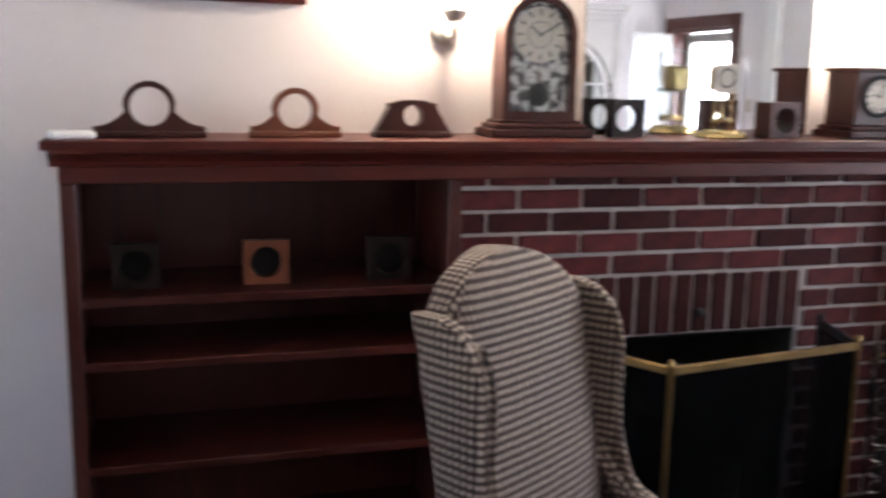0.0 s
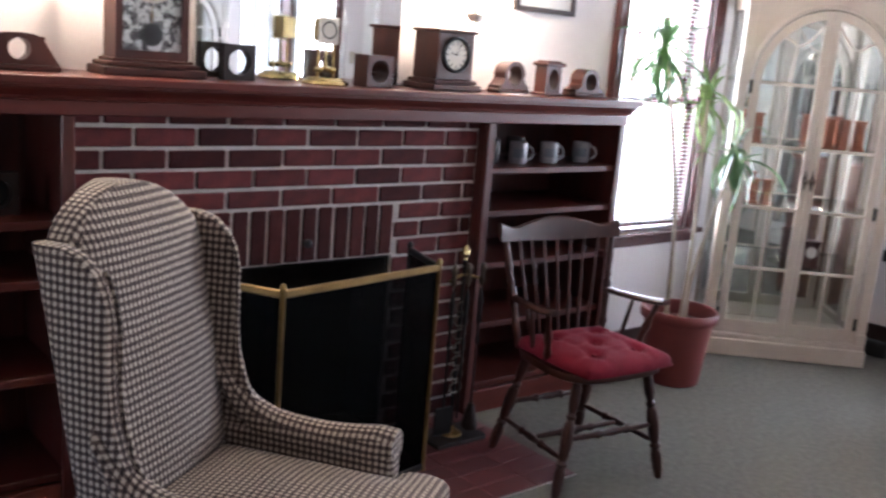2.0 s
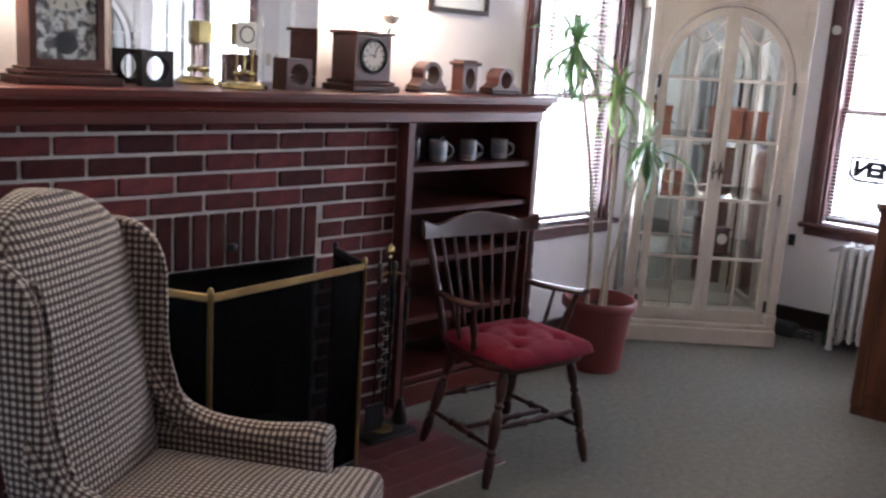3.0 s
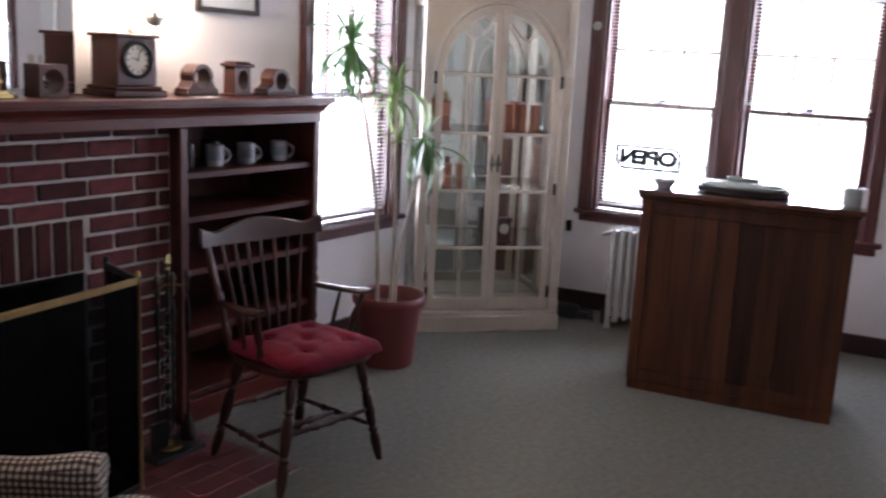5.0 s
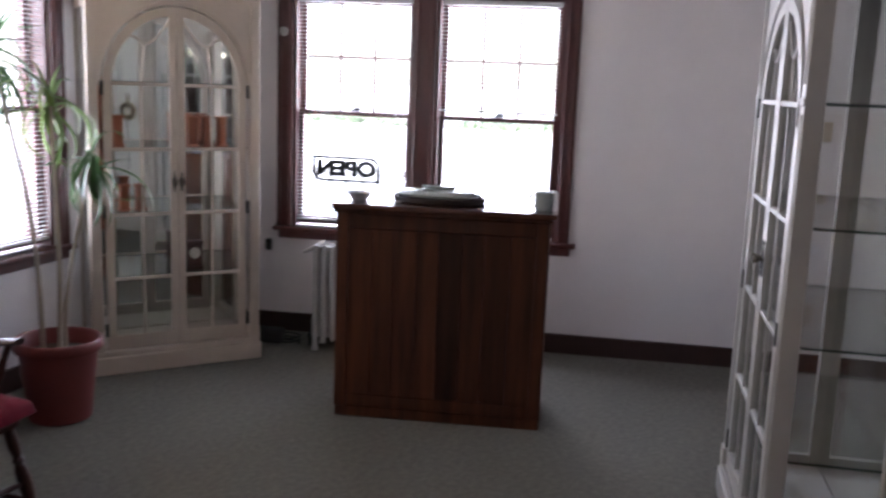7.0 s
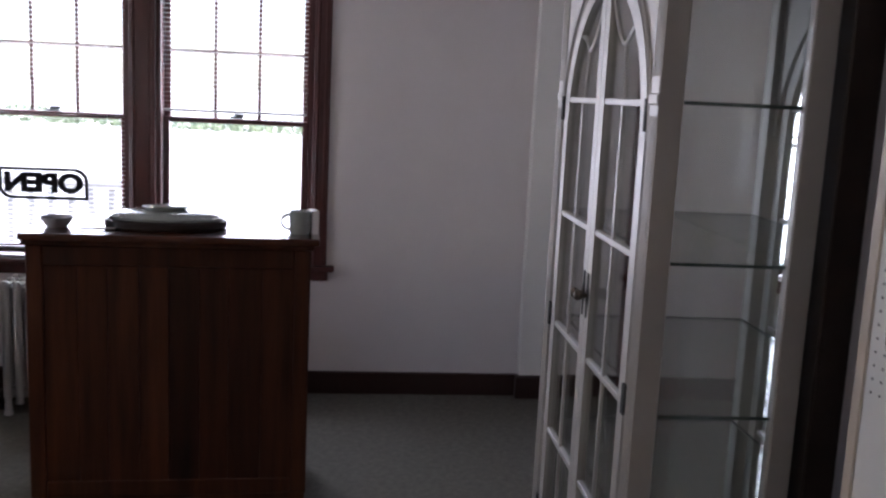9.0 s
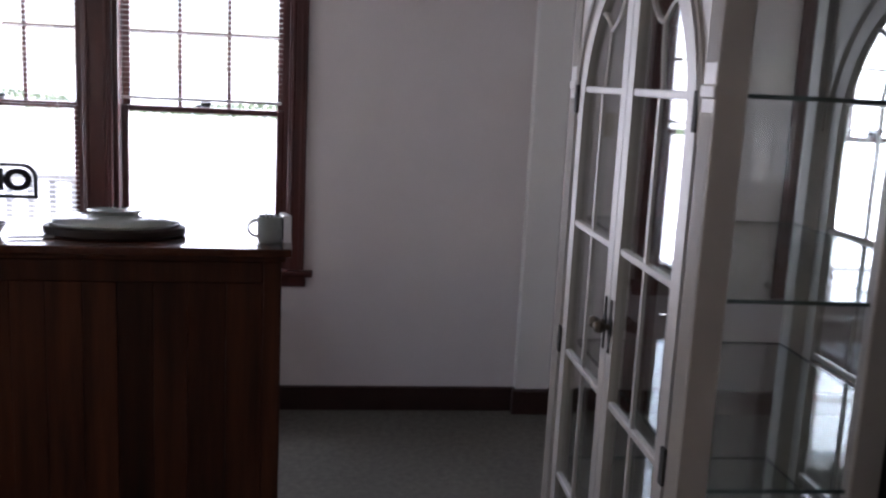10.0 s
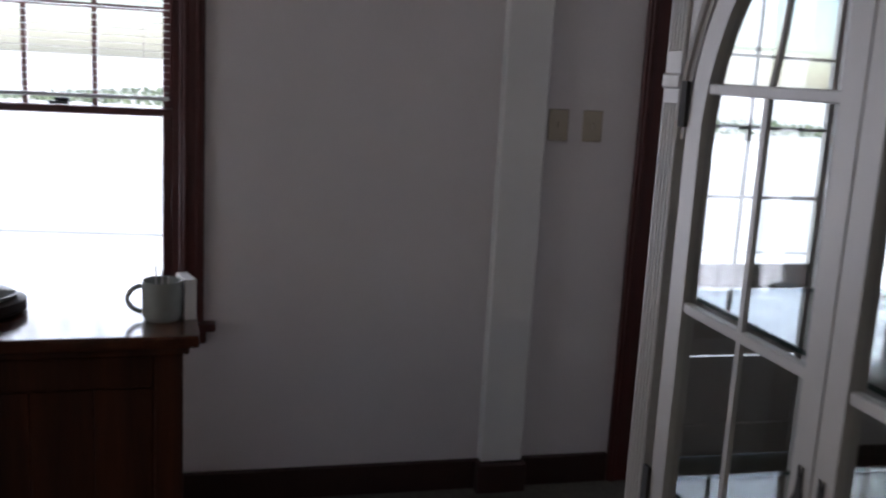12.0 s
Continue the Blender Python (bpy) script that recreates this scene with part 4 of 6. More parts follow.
def curio_cabinet(m, label, wood, spring=1.445):
    """Local: front at y = 0 facing -y, centred on x, back towards +y."""
    cab = thing("curio_cabinet", m, label, "display cabinet", "arched display cabinets")
    hw, D = CW / 2, CD
    bm = B(-hw - 0.012, hw + 0.012, -0.016, D, 0, 0.095, bevel=0.005)
    box(bm, -hw - 0.004, hw + 0.004, -0.008, D - 0.002, 0.095, 0.125, bevel=0.008, seg=2)
    part("plinth", bm, wood, cab)
    part("floor_panel", B(-hw + 0.02, hw - 0.02, 0.02, D - 0.02, 0.126, 0.145), wood, cab)
    # side posts with flutes
    for s in (-1, 1):
        x0, x1 = sorted((s * hw, s * (hw - 0.058)))
        bm = B(x0, x1, 0, 0.055, 0.125, 1.98, bevel=0.003)
        xm = (x0 + x1) / 2
        post = part("front_post", bm, wood, cab, "fluted pilaster post")
        for k in (-1.5, -0.5, 0.5, 1.5):
            xk = xm + k * 0.0115
            part("reed", B(xk - 0.0026, xk + 0.0026, -0.0022, 0.001, 0.20, 1.50, bevel=0.001), wood, post)
            part("reed", B(xk - 0.0026, xk + 0.0026, -0.0022, 0.001, 1.58, 1.95, bevel=0.001), wood, post)
        part("capital", B(x0 - 0.0015, x1 + 0.0015, -0.0032, 0.004, 1.522, 1.546, bevel=0.003), wood, post)
        part("foot_block", B(x0 - 0.003, x1 + 0.003, -0.010, 0.010, 0.125, 0.19, bevel=0.003), wood, post)
        x2, x3 = sorted((s * hw, s * (hw - 0.03)))
        part("rear_post", B(x2, x3, D - 0.055, D, 0.125, 1.98, bevel=0.003), wood, cab)
        part("side_rail", B(x2, x3, 0.056, D - 0.056, 0.125, 0.185), wood, cab)
        part("side_rail", B(x2, x3, 0.056, D - 0.056, 1.90, 1.98), wood, cab)
        xg = s * (hw - 0.012)
        part("side_glass", B(xg - 0.002, xg + 0.002, 0.056, D - 0.056, 0.186, 1.90), GLASS, cab).visible_shadow = False
    part("back_panel", B(-hw + 0.004, hw - 0.004, D - 0.012, D - 0.001, 0.126, 1.98), wood, cab)
    part("mirror_back", B(-hw + 0.032, hw - 0.032, D - 0.018, D - 0.0125, 0.15, 1.97), MIRROR, cab, "mirrored back panel")
    # arched header
    ri, up = 0.408, spring - 1.445
    out = [(-hw + 0.059, 1.98), (-hw + 0.059, spring)] + [(-ri - 0.012, spring)] + circle(0, spring, ri + 0.012, 24, 180, 0)[1:-1] + [(ri + 0.012, spring), (hw - 0.059, spring), (hw - 0.059, 1.98)]
    bm = slab(bmesh.new(), out, 0.006, 0.036)
    part("arched_header", bm, wood, cab)
    bm = tube(bmesh.new(), [(x, 0.004, z) for x, z in circle(0, spring, ri + 0.028, 24, 180, 0)], 0.007, 6)
    part("arch_bead", bm, wood, cab, smooth=True)
    bm = B(-hw - 0.004, hw + 0.004, -0.004, D, 1.981, 2.02, bevel=0.004)
    box(bm, -hw - 0.02, hw + 0.02, -0.022, D, 2.02, 2.055, bevel=0.010, seg=2)
    box(bm, -hw - 0.035, hw + 0.035, -0.040, D, 2.055, CH, bevel=0.008, seg=2)
    part("cornice", bm, wood, cab)
    for z in (1.53, 1.19, 0.85, 0.51):
        sh = part("glass_shelf", B(-hw + 0.018, hw - 0.018, 0.062, D - 0.022, z - 0.004, z + 0.004), GREENGLASS, cab, "green-edged glass shelf")
        sh.visible_shadow = False
        bm = B(-hw + 0.018, hw - 0.018, 0.0585, 0.0615, z - 0.0035, z + 0.0035)
        for s in (-1, 1):
            xe = s * (hw - 0.0165)
            box(bm, xe - 0.0012, xe + 0.0012, 0.062, D - 0.022, z - 0.0035, z + 0.0035)
        part("shelf_edge", bm, GLASSEDGE, sh, "dark green polished glass edge")
    # pair of doors that share the arch
    for s in (-1, 1):
        z0 = 0.135
        ro, rin = ri, ri - 0.045
        outer = [(0.002, z0), (ro, z0), (ro, spring)] + circle(0, spring, ro, 16, 0, 89.7)[1:]
        inner = [(0.042, z0 + 0.07), (rin, z0 + 0.07), (rin, spring)] + circle(0, spring, rin, 16, 0, 83.4)[1:]
        door = part("door", slab(bmesh.new(), [(s * x, z) for x, z in outer], 0.004, 0.028, [[(s * x, z) for x, z in inner]]), wood, cab)
        bm = bmesh.new()
        for z in (1.525, 1.19, 0.85, 0.51):
            w = rin if z <= spring else math.sqrt(rin ** 2 - (z - spring) ** 2)
            a, b = sorted((s * 0.042, s * w))
            part("muntin", B(a, b, 0.006, 0.022, z - 0.008, z + 0.008, bevel=0.002), wood, door)
        part("muntin", B(s * 0.200 - 0.0055, s * 0.200 + 0.0055, 0.007, 0.0145, z0 + 0.07, 1.532), wood, door)
        bm = tube(bmesh.new(), [(s * (0.045 + 0.135 * t), 0.014, 1.775 + up - 0.115 * math.sin(t * math.pi / 2)) for t in [i / 8 for i in range(9)]], 0.0065, 6)
        tube(bm, [(s * (0.180 + 0.105 * t), 0.014, 1.66 + up + 0.043 * t + 0.012 * math.sin(t * math.pi)) for t in [i / 8 for i in range(9)]], 0.0065, 6)
        tube(bm, [(s * 0.180, 0.014, 1.66 + up), (s * 0.186, 0.014, 1.60 + up), (s * 0.20, 0.014, 1.532)], 0.0055, 6)
        part("tracery", bm, wood, door, smooth=True)
        glass = [(s * x, z) for x, z in inner]
        part("pane", slab(bmesh.new(), glass, 0.015, 0.018), GLASS, door).visible_shadow = False
        kx = s * 0.021
        bm = lathe(bmesh.new(), [(0, 0), (0.007, 0), (0.006, 0.012), (0.013, 0.020), (0.015, 0.028), (0.010, 0.036), (0, 0.038)], 14, Matrix.Translation((kx, 0.004, 1.02)) @ Matrix.Rotation(radians(90), 4, "X"))
        part("knob", bm, TARNISH, door, "small round tarnished knob", True)
        bm = slab(bmesh.new(), [(kx + 0.010 * math.cos(a) * (1 + 0.35 * math.cos(4 * a)), 1.02 + 0.055 * math.sin(a) * (1 + 0.22 * math.cos(6 * a))) for a in [i * math.pi / 14 for i in range(28)]], 0.001, 0.004)
        part("escutcheon", bm, HINGE, door, "pierced dark metal backplate")
        for z in (1.50, 0.87, 0.24):
            a, b = sorted((s * (ri - 0.002), s * (ri + 0.018)))
            part("hinge", B(a, b, -0.003, 0.004, z - 0.035, z + 0.035, bevel=0.001), HINGE, door, "dull dark metal hinge")
    return cab


M1 = Matrix.Translation((4.7254, -0.2291, 0)) @ Matrix.Rotation(radians(-43.5), 4, "Z") @ Matrix.Diagonal((0.89, 1.0, 0.973, 1.0))
curio_cabinet(M1, "cream painted arched display cabinet across the room corner", CREAM, 1.512)
M2 = Matrix.Translation((3.652, -3.050, 0)) @ Matrix.Rotation(radians(184.9), 4, "Z")
curio_cabinet(M2, "white painted arched display cabinet with empty glass shelves", WHITE)


def mantel_clock_case(m, w, h, d, material, label, group, dial=True):
    """A small wooden clock case with moulded base and cap."""
    c = thing("clock_case", m, label, "clock", group)
    bm = B(-w / 2, w / 2, -d / 2, d / 2, 0.012, h - 0.012, bevel=0.004)
    part("case", bm, material, c)
    part("base", B(-w / 2 - 0.008, w / 2 + 0.008, -d / 2 - 0.008, d / 2 + 0.004, 0, 0.014, bevel=0.004), material, c)
    part("cap", B(-w / 2 - 0.006, w / 2 + 0.006, -d / 2 - 0.006, d / 2 + 0.004, h - 0.014, h, bevel=0.004), material, c)
    if dial:
        part("dial", lathe(bmesh.new(), [(0, 0), (w * 0.34, 0), (w * 0.34, 0.003), (0, 0.004)], 20, Matrix.Translation((0, -d / 2, h * 0.58)) @ Matrix.Rotation(radians(90), 4, "X")), DIAL, c, "pale round dial", True)
    return c


for x, z in ((-0.30, 1.194), (0.13, 1.194), (0.22, 1.194), (0.31, 1.194), (-0.27, 0.854), (-0.18, 0.854)):
    mantel_clock_case(M1 @ Matrix.Translation((x, 0.16, z)), 0.052, 0.165 if z > 1 else 0.14, 0.05, TAN, "small orange-brown wooden clock case on the glass shelf", "cases in the cabinet", False)
mantel_clock_case(M1 @ Matrix.Translation((0.135, 0.16, 0.514)), 0.095, 0.155, 0.06, WALNUT, "small walnut clock with a cream dial on the glass shelf", "cases in the cabinet")
for x in (-0.34, -0.29, 0.12, 0.18, 0.24):
    bm = lathe(bmesh.new(), [(0, 0), (0.016, 0), (0.018, 0.01), (0.018, 0.10), (0.008, 0.12), (0.008, 0.135), (0, 0.135)], 12)
    solid("glass_bottle", bm, GREENGLASS, M1 @ Matrix.Translation((x, 0.13, 1.534)), "small clear glass bottle on the top shelf", "bottle", "bottles in the cabinet", True)


# ---------- counter ----------
CTM = Matrix.Translation((4.344, -1.267, 0)) @ Matrix.Rotation(math.atan2(-0.945, 0.143), 4, "Z")   # x along its front, y towards the windows
ctr = thing("counter", CTM, "dark plank counter with moulded top before the windows", "counter")
CWD, CDP, CTH = 0.957, 0.42, 1.002
part("plinth", B(0.004, CWD - 0.004, 0.006, CDP - 0.006, 0, 0.05, bevel=0.003), PLANK, ctr)
part("core", B(0.014, CWD - 0.014, 0.016, CDP - 0.016, 0.045, CTH - 0.03), PLANK, ctr)
xs = (0.055, 0.165, 0.265, 0.37, 0.47, 0.575, 0.675, 0.79, 0.90)
for a, b in zip(xs, xs[1:]):
    part("plank", B(a + 0.0003, b - 0.0003, 0.005 + random.uniform(0, 0.0015), 0.0165, 0.075, 0.888, bevel=0.0012), PLANK, ctr)
part("corner_stile", B(0, 0.054, 0, 0.018, 0.05, 0.957, bevel=0.003), PLANK, ctr)
part("corner_stile", B(CWD - 0.056, CWD, 0, 0.018, 0.05, 0.957, bevel=0.003), PLANK, ctr)
part("top_rail", B(0.055, CWD - 0.057, 0.001, 0.018, 0.889, 0.957, bevel=0.003), PLANK, ctr)
part("bottom_rail", B(0.055, CWD - 0.057, 0.001, 0.018, 0.051, 0.110, bevel=0.003), PLANK, ctr)
for x0, x1 in ((0, 0.0135), (CWD - 0.0135, CWD)):
    part("side_panel", B(x0, x1, 0.019, CDP, 0.05, 0.957, bevel=0.002), PLANK, ctr)
bm = bmesh.new()
box(bm, -0.012, CWD + 0.012, -0.012, CDP + 0.012, 0.958, 0.975, bevel=0.006, seg=2)
part("cornice", bm, PLANK, ctr)
part("countertop", B(-0.016, CWD + 0.030, -0.030, CDP + 0.03, 0.976, CTH, bevel=0.006, seg=2), TABLETOP, ctr, "glossy varnished top")


def mug(m, label, group, body=CERAMIC, r=0.040, h=0.095, printed=True, ang=0):
    g = thing("mug", m @ Matrix.Rotation(radians(ang), 4, "Z"), label, "mug", group)
    part("cup", lathe(bmesh.new(), [(0, 0.0), (r * 0.86, 0.0), (r * 0.95, 0.004), (r, 0.015), (r, h - 0.002), (r - 0.002, h), (r - 0.005, h - 0.002), (r - 0.005, 0.012), (r * 0.8, 0.008), (0, 0.007)], 28), body, g, smooth=True)
    part("handle", tube(bmesh.new(), [(r - 0.003 + 0.032 * math.sin(a), 0, h * 0.5 + h * 0.33 * math.cos(a)) for a in [i * math.pi / 10 for i in range(11)]], 0.0055, 8), body, g, smooth=True)
    if printed:
        bm = bmesh.new()
        rows = [[bm.verts.new(((r + 0.0006) * math.cos(radians(a)), (r + 0.0006) * math.sin(radians(a)), z)) for a in range(-140, -60, 8)] for z in (h * 0.30, h * 0.45, h * 0.60, h * 0.72)]
        for a, b in zip(rows, rows[1:]):
            for i in range(len(a) - 1):
                bm.faces.new((a[i], a[i + 1], b[i + 1], b[i]))
        part("print", bm, BLUEPRINT, g, "faded grey-blue printed picture", True)
    return g


TOPM = CTM @ Matrix.Translation((0, 0, CTH))
# backlit counter mug: its shade is put into the grey body
mug(TOPM @ Matrix.Translation((0.918, 0.10, 0)), "printed ceramic mug on the counter, backlit shade in its grey", "mugs", body=DISHGREY, ang=170, h=0.082)
solid("card_box", B(-0.012, 0.012, -0.035, 0.035, 0, 0.085, bevel=0.001), PAPER, TOPM @ Matrix.Translation((0.965, 0.12, 0)) @ Matrix.Rotation(radians(14), 4, "Z"), "small white box with blue print beside the mug", "box")
for z in (0.03, 0.06):
    o = part("print", B(-0.0125, 0.0125, -0.020, 0.020, z - 0.011, z + 0.011), BLUEINK, bpy.data.objects["card_box"], "dark blue printed patch")
bm = bmesh.new()
for i in range(3):
    box(bm, -0.02 + i * 0.012, -0.017 + i * 0.012, -0.002, 0.002, 0.01, 0.112 - i * 0.012)
solid("paper_slips", bm, PAPER, TOPM @ Matrix.Translation((0.924, 0.10, 0)), "white paper slips standing in the mug", "paper")
# the bowl's backlit side is put into its grey
solid("small_bowl", lathe(bmesh.new(), [(0, 0), (0.034, 0), (0.038, 0.004), (0.058, 0.036), (0.055, 0.037), (0.036, 0.009), (0, 0.007)], 24), SHADECERAMIC, TOPM @ Matrix.Translation((0.075, 0.13, 0)), "small ceramic bowl on the counter, backlit shade in its grey", "bowl", smooth=True)

# domed glass display dish on a black base
dish = thing("display_dome", TOPM @ Matrix.Translation((0.438, 0.19, 0)), "low glass dome over a black oval base", "display dome")
SQ = Matrix.Diagonal((1.35, 0.85, 1, 1))
part("base", lathe(bmesh.new(), [(0, 0), (0.152, 0), (0.160, 0.006), (0.160, 0.026), (0.152, 0.032), (0, 0.032)], 36, SQ), EBONY, dish, smooth=True)
part("tray", lathe(bmesh.new(), [(0, 0.0325), (0.146, 0.0325), (0.150, 0.040), (0.140, 0.043), (0.10, 0.041), (0, 0.040)], 36, SQ), DISHGREY, dish, "pale grey-green tray", True)
# opaque cover: the dome's reflections are put into its pale grey
part("cover", lathe(bmesh.new(), [(0.147, 0.041), (0.138, 0.050), (0.110, 0.058), (0.075, 0.062), (0, 0.063)], 36, SQ), DISHGREY, dish, "low glass cover, reflected light in its opaque pale grey", True)
part("raised_disc", lathe(bmesh.new(), [(0.052, 0.0625), (0.056, 0.068), (0.064, 0.074), (0.063, 0.078), (0.055, 0.080), (0, 0.079)], 36, SQ), DISHGREY, dish, "flat grey-green disc on top", True)
pen = solid("pen", turned(bmesh.new(), (0, 0, 0.006), (0.13, 0.02, 0.006), [(0.002, 0), (0.004, 0.1), (0.0045, 0.9), (0.003, 1)], 8), STEEL, TOPM @ Matrix.Translation((0.15, 0.06, 0)), "thin metal pen lying on the counter", "pen", smooth=True)

# ---------- radiator ----------
RM = ME @ Matrix.Translation((0.72, -0.36, 0))
rad = thing("radiator", RM, "silver-white cast iron column radiator below the window", "radiator")
for i in range(17):
    x = i * 0.052
    bm = bmesh.new()
    for y in (0.0, 0.075, 0.15):
        lathe(bm, [(0, 0.055), (0.012, 0.06), (0.020, 0.09), (0.020, 0.58), (0.013, 0.615), (0, 0.62)], 10, Matrix.Translation((x, y, 0)))
    box(bm, x - 0.021, x + 0.021, -0.008, 0.158, 0.565, 0.605, bevel=0.015, seg=2)
    box(bm, x - 0.021, x + 0.021, -0.008, 0.158, 0.075, 0.115, bevel=0.012, seg=2)
    part("column", bm, RADPAINT, rad, smooth=True)
for x in (0, 16 * 0.052):
    for y in (0.0, 0.15):
        part("foot", lathe(bmesh.new(), [(0, 0), (0.022, 0), (0.018, 0.02), (0.014, 0.08), (0, 0.08)], 10, Matrix.Translation((x, y, 0))), RADPAINT, rad, smooth=True)
part("valve", turned(bmesh.new(), (-0.10, 0.075, 0.555), (-0.02, 0.075, 0.585), [(0.006, 0), (0.012, 0.2), (0.012, 0.6), (0.018, 0.8), (0.010, 1)]), STEEL, rad, "metal air valve", True)
part("pipe", tube(bmesh.new(), [(-0.055, 0.075, 0.0), (-0.055, 0.075, 0.06), (-0.045, 0.075, 0.09), (-0.02, 0.075, 0.095)], 0.014), IRON, rad, smooth=True)

# dark clutter in the corner by the radiator: a coiled black cable and adapter
bm = bmesh.new()
tube(bm, [(0.055 * math.cos(a) * (1 + 0.1 * math.sin(3 * a)), 0.045 * math.sin(a), 0.008 + 0.0035 * a) for a in [i * 0.4 for i in range(40)]], 0.005, 6)
solid("coiled_cable", bm, RUBBER, ME @ Matrix.Translation((0.55, -0.30, 0)), "coiled black cable on the carpet by the radiator", "cable", smooth=True)
solid("power_adapter", soft_block(bmesh.new(), -0.085, 0.085, -0.045, 0.045, 0, 0.085, 0.018), RUBBER, ME @ Matrix.Translation((0.42, -0.28, 0)), "black plastic power adapter on the carpet", "adapter", smooth=True)
outlet = solid("cable_box", B(-0.018, 0.018, -0.022, -0.001, 0.50, 0.57, bevel=0.003), RUBBER, ME @ Matrix.Translation((0.31, 0, 0)), "small black box on the wall below the window", "switch")
for u in (3.34, 3.47):
    sw = thing("light_switch", ME @ Matrix.Translation((u, -0.001, 1.362)), "beige plastic wall switch plate", "light switch", "wall switches")
    part("plate", B(-0.038, 0.038, -0.006, 0, -0.056, 0.056, bevel=0.003), SWITCH, sw)
    part("toggle", B(-0.005, 0.005, -0.016, -0.006, -0.010, 0.012, bevel=0.002), SWITCH, sw)
sensor = solid("round_sensor", lathe(bmesh.new(), [(0, 0), (0.026, 0), (0.027, 0.008), (0.022, 0.016), (0, 0.020)], 20, Matrix.Rotation(radians(90), 4, "X")), WHITE, ME @ Matrix.Translation((0.405, -0.033, 1.807)), "small round white sensor on the window trim", "sensor", smooth=True)

# neon-style sign that reads from outside
sign = thing("open_sign", ME @ Matrix.Translation((0.785, 0.004, 1.016)), "black outlined window sign, seen from behind", "sign")
bm = bmesh.new()


def tab_outline(hx, hz, rad):
    """A rectangle with two opposite corners rounded."""
    return [(hx, -hz)] + [(hx - rad + rad * math.cos(radians(a)), hz - rad + rad * math.sin(radians(a))) for a in range(0, 91, 15)] + [(-hx, hz)] + [(-hx + rad + rad * math.cos(radians(a)), -hz + rad + rad * math.sin(radians(a))) for a in range(180, 271, 15)]


ring, ring2 = tab_outline(0.205, 0.075, 0.062), tab_outline(0.190, 0.061, 0.050)
slab(bm, ring, -0.006, 0.006, [ring2])
part("border", bm, INK, sign)
me = text_mesh("OPEN", 0.120, 0.005, 0.0065)
me.materials.append(INK)
tx = new("lettering", me)
tx.parent = sign
tx.matrix_local = Matrix.Translation((0, 0, 0)) @ Matrix.Rotation(radians(90), 4, "X") @ Matrix.Rotation(radians(180), 4, "Y") @ Matrix.Diagonal((1.15, 1, 1, 1))
for x in (-0.15, 0.15):
    part("hanging_wire", tube(bmesh.new(), [(x, 0, 0.068), (x, 0, 0.33)], 0.0012, 5), STEEL, sign)


# ---------- potted dracaena ----------
PX, PY = 3.870, -0.140
pot = thing("plant_pot", Matrix.Translation((PX, PY, 0)), "terracotta red plastic pot with a thick rim", "plant pot")
part("pot", lathe(bmesh.new(), [(0, 0.0), (0.128, 0.0), (0.134, 0.006), (0.168, 0.315), (0.184, 0.318), (0.190, 0.326), (0.190, 0.362), (0.184, 0.370), (0.172, 0.368), (0.166, 0.355), (0.158, 0.29), (0, 0.29)], 40), TERRACOTTA, pot, smooth=True)
part("soil", lathe(bmesh.new(), [(0, 0.312), (0.08, 0.308), (0.159, 0.300)], 30), SOIL, pot)

plant = thing("dracaena", Matrix.Translation((PX, PY, 0.29)), "tall dracaena with bare canes and drooping strap leaves", "plant")


def strap_leaf(name, ln, w, droop, fold=0.25):
    bm = bmesh.new()
    n = 9
    rows = []
    for i in range(n + 1):
        t = i / n
        ang = droop * t ** 1.3
        if i == 0:
            x, z = 0.0, 0.0
        else:
            x += ln / n * math.cos(ang - 0.35)
            z -= ln / n * math.sin(ang - 0.35)
        ww = w * (0.55 + 1.6 * t) * (1 - t) ** 0.75 + 0.0015
        rows.append([bm.verts.new((x, -ww, z + fold * ww)), bm.verts.new((x, 0, z)), bm.verts.new((x, ww, z + fold * ww))])
    for a, b in zip(rows, rows[1:]):
        for k in (0, 1):
            bm.faces.new((a[k], a[k + 1], b[k + 1], b[k]))
    return bm


random.seed(11)
green = [finish("leaf", strap_leaf("leaf", ln * 1.0, 0.0108, dr), LEAF, True) for ln, dr in ((0.25, 1.2), (0.28, 1.7), (0.22, 0.6), (0.27, 1.0), (0.29, 2.1))]
pale = [finish("leaf", strap_leaf("leaf", ln * 1.05, 0.0095, dr), LEAF_PALE, True) for ln, dr in ((0.27, 1.4), (0.31, 2.2), (0.24, 0.8), (0.32, 2.6))]
canes = (((-0.03, 0.03), (3.80 - PX, 0.10 - PY), 1.64, 0.012, green, 60, 0.1), ((0.0, -0.02), (3.96 - PX, -0.07 - PY), 1.44, 0.013, pale, 34, 0.2), ((0.05, 0.0), (4.04 - PX, -0.22 - PY), 1.19, 0.012, green, 28, 0.8))
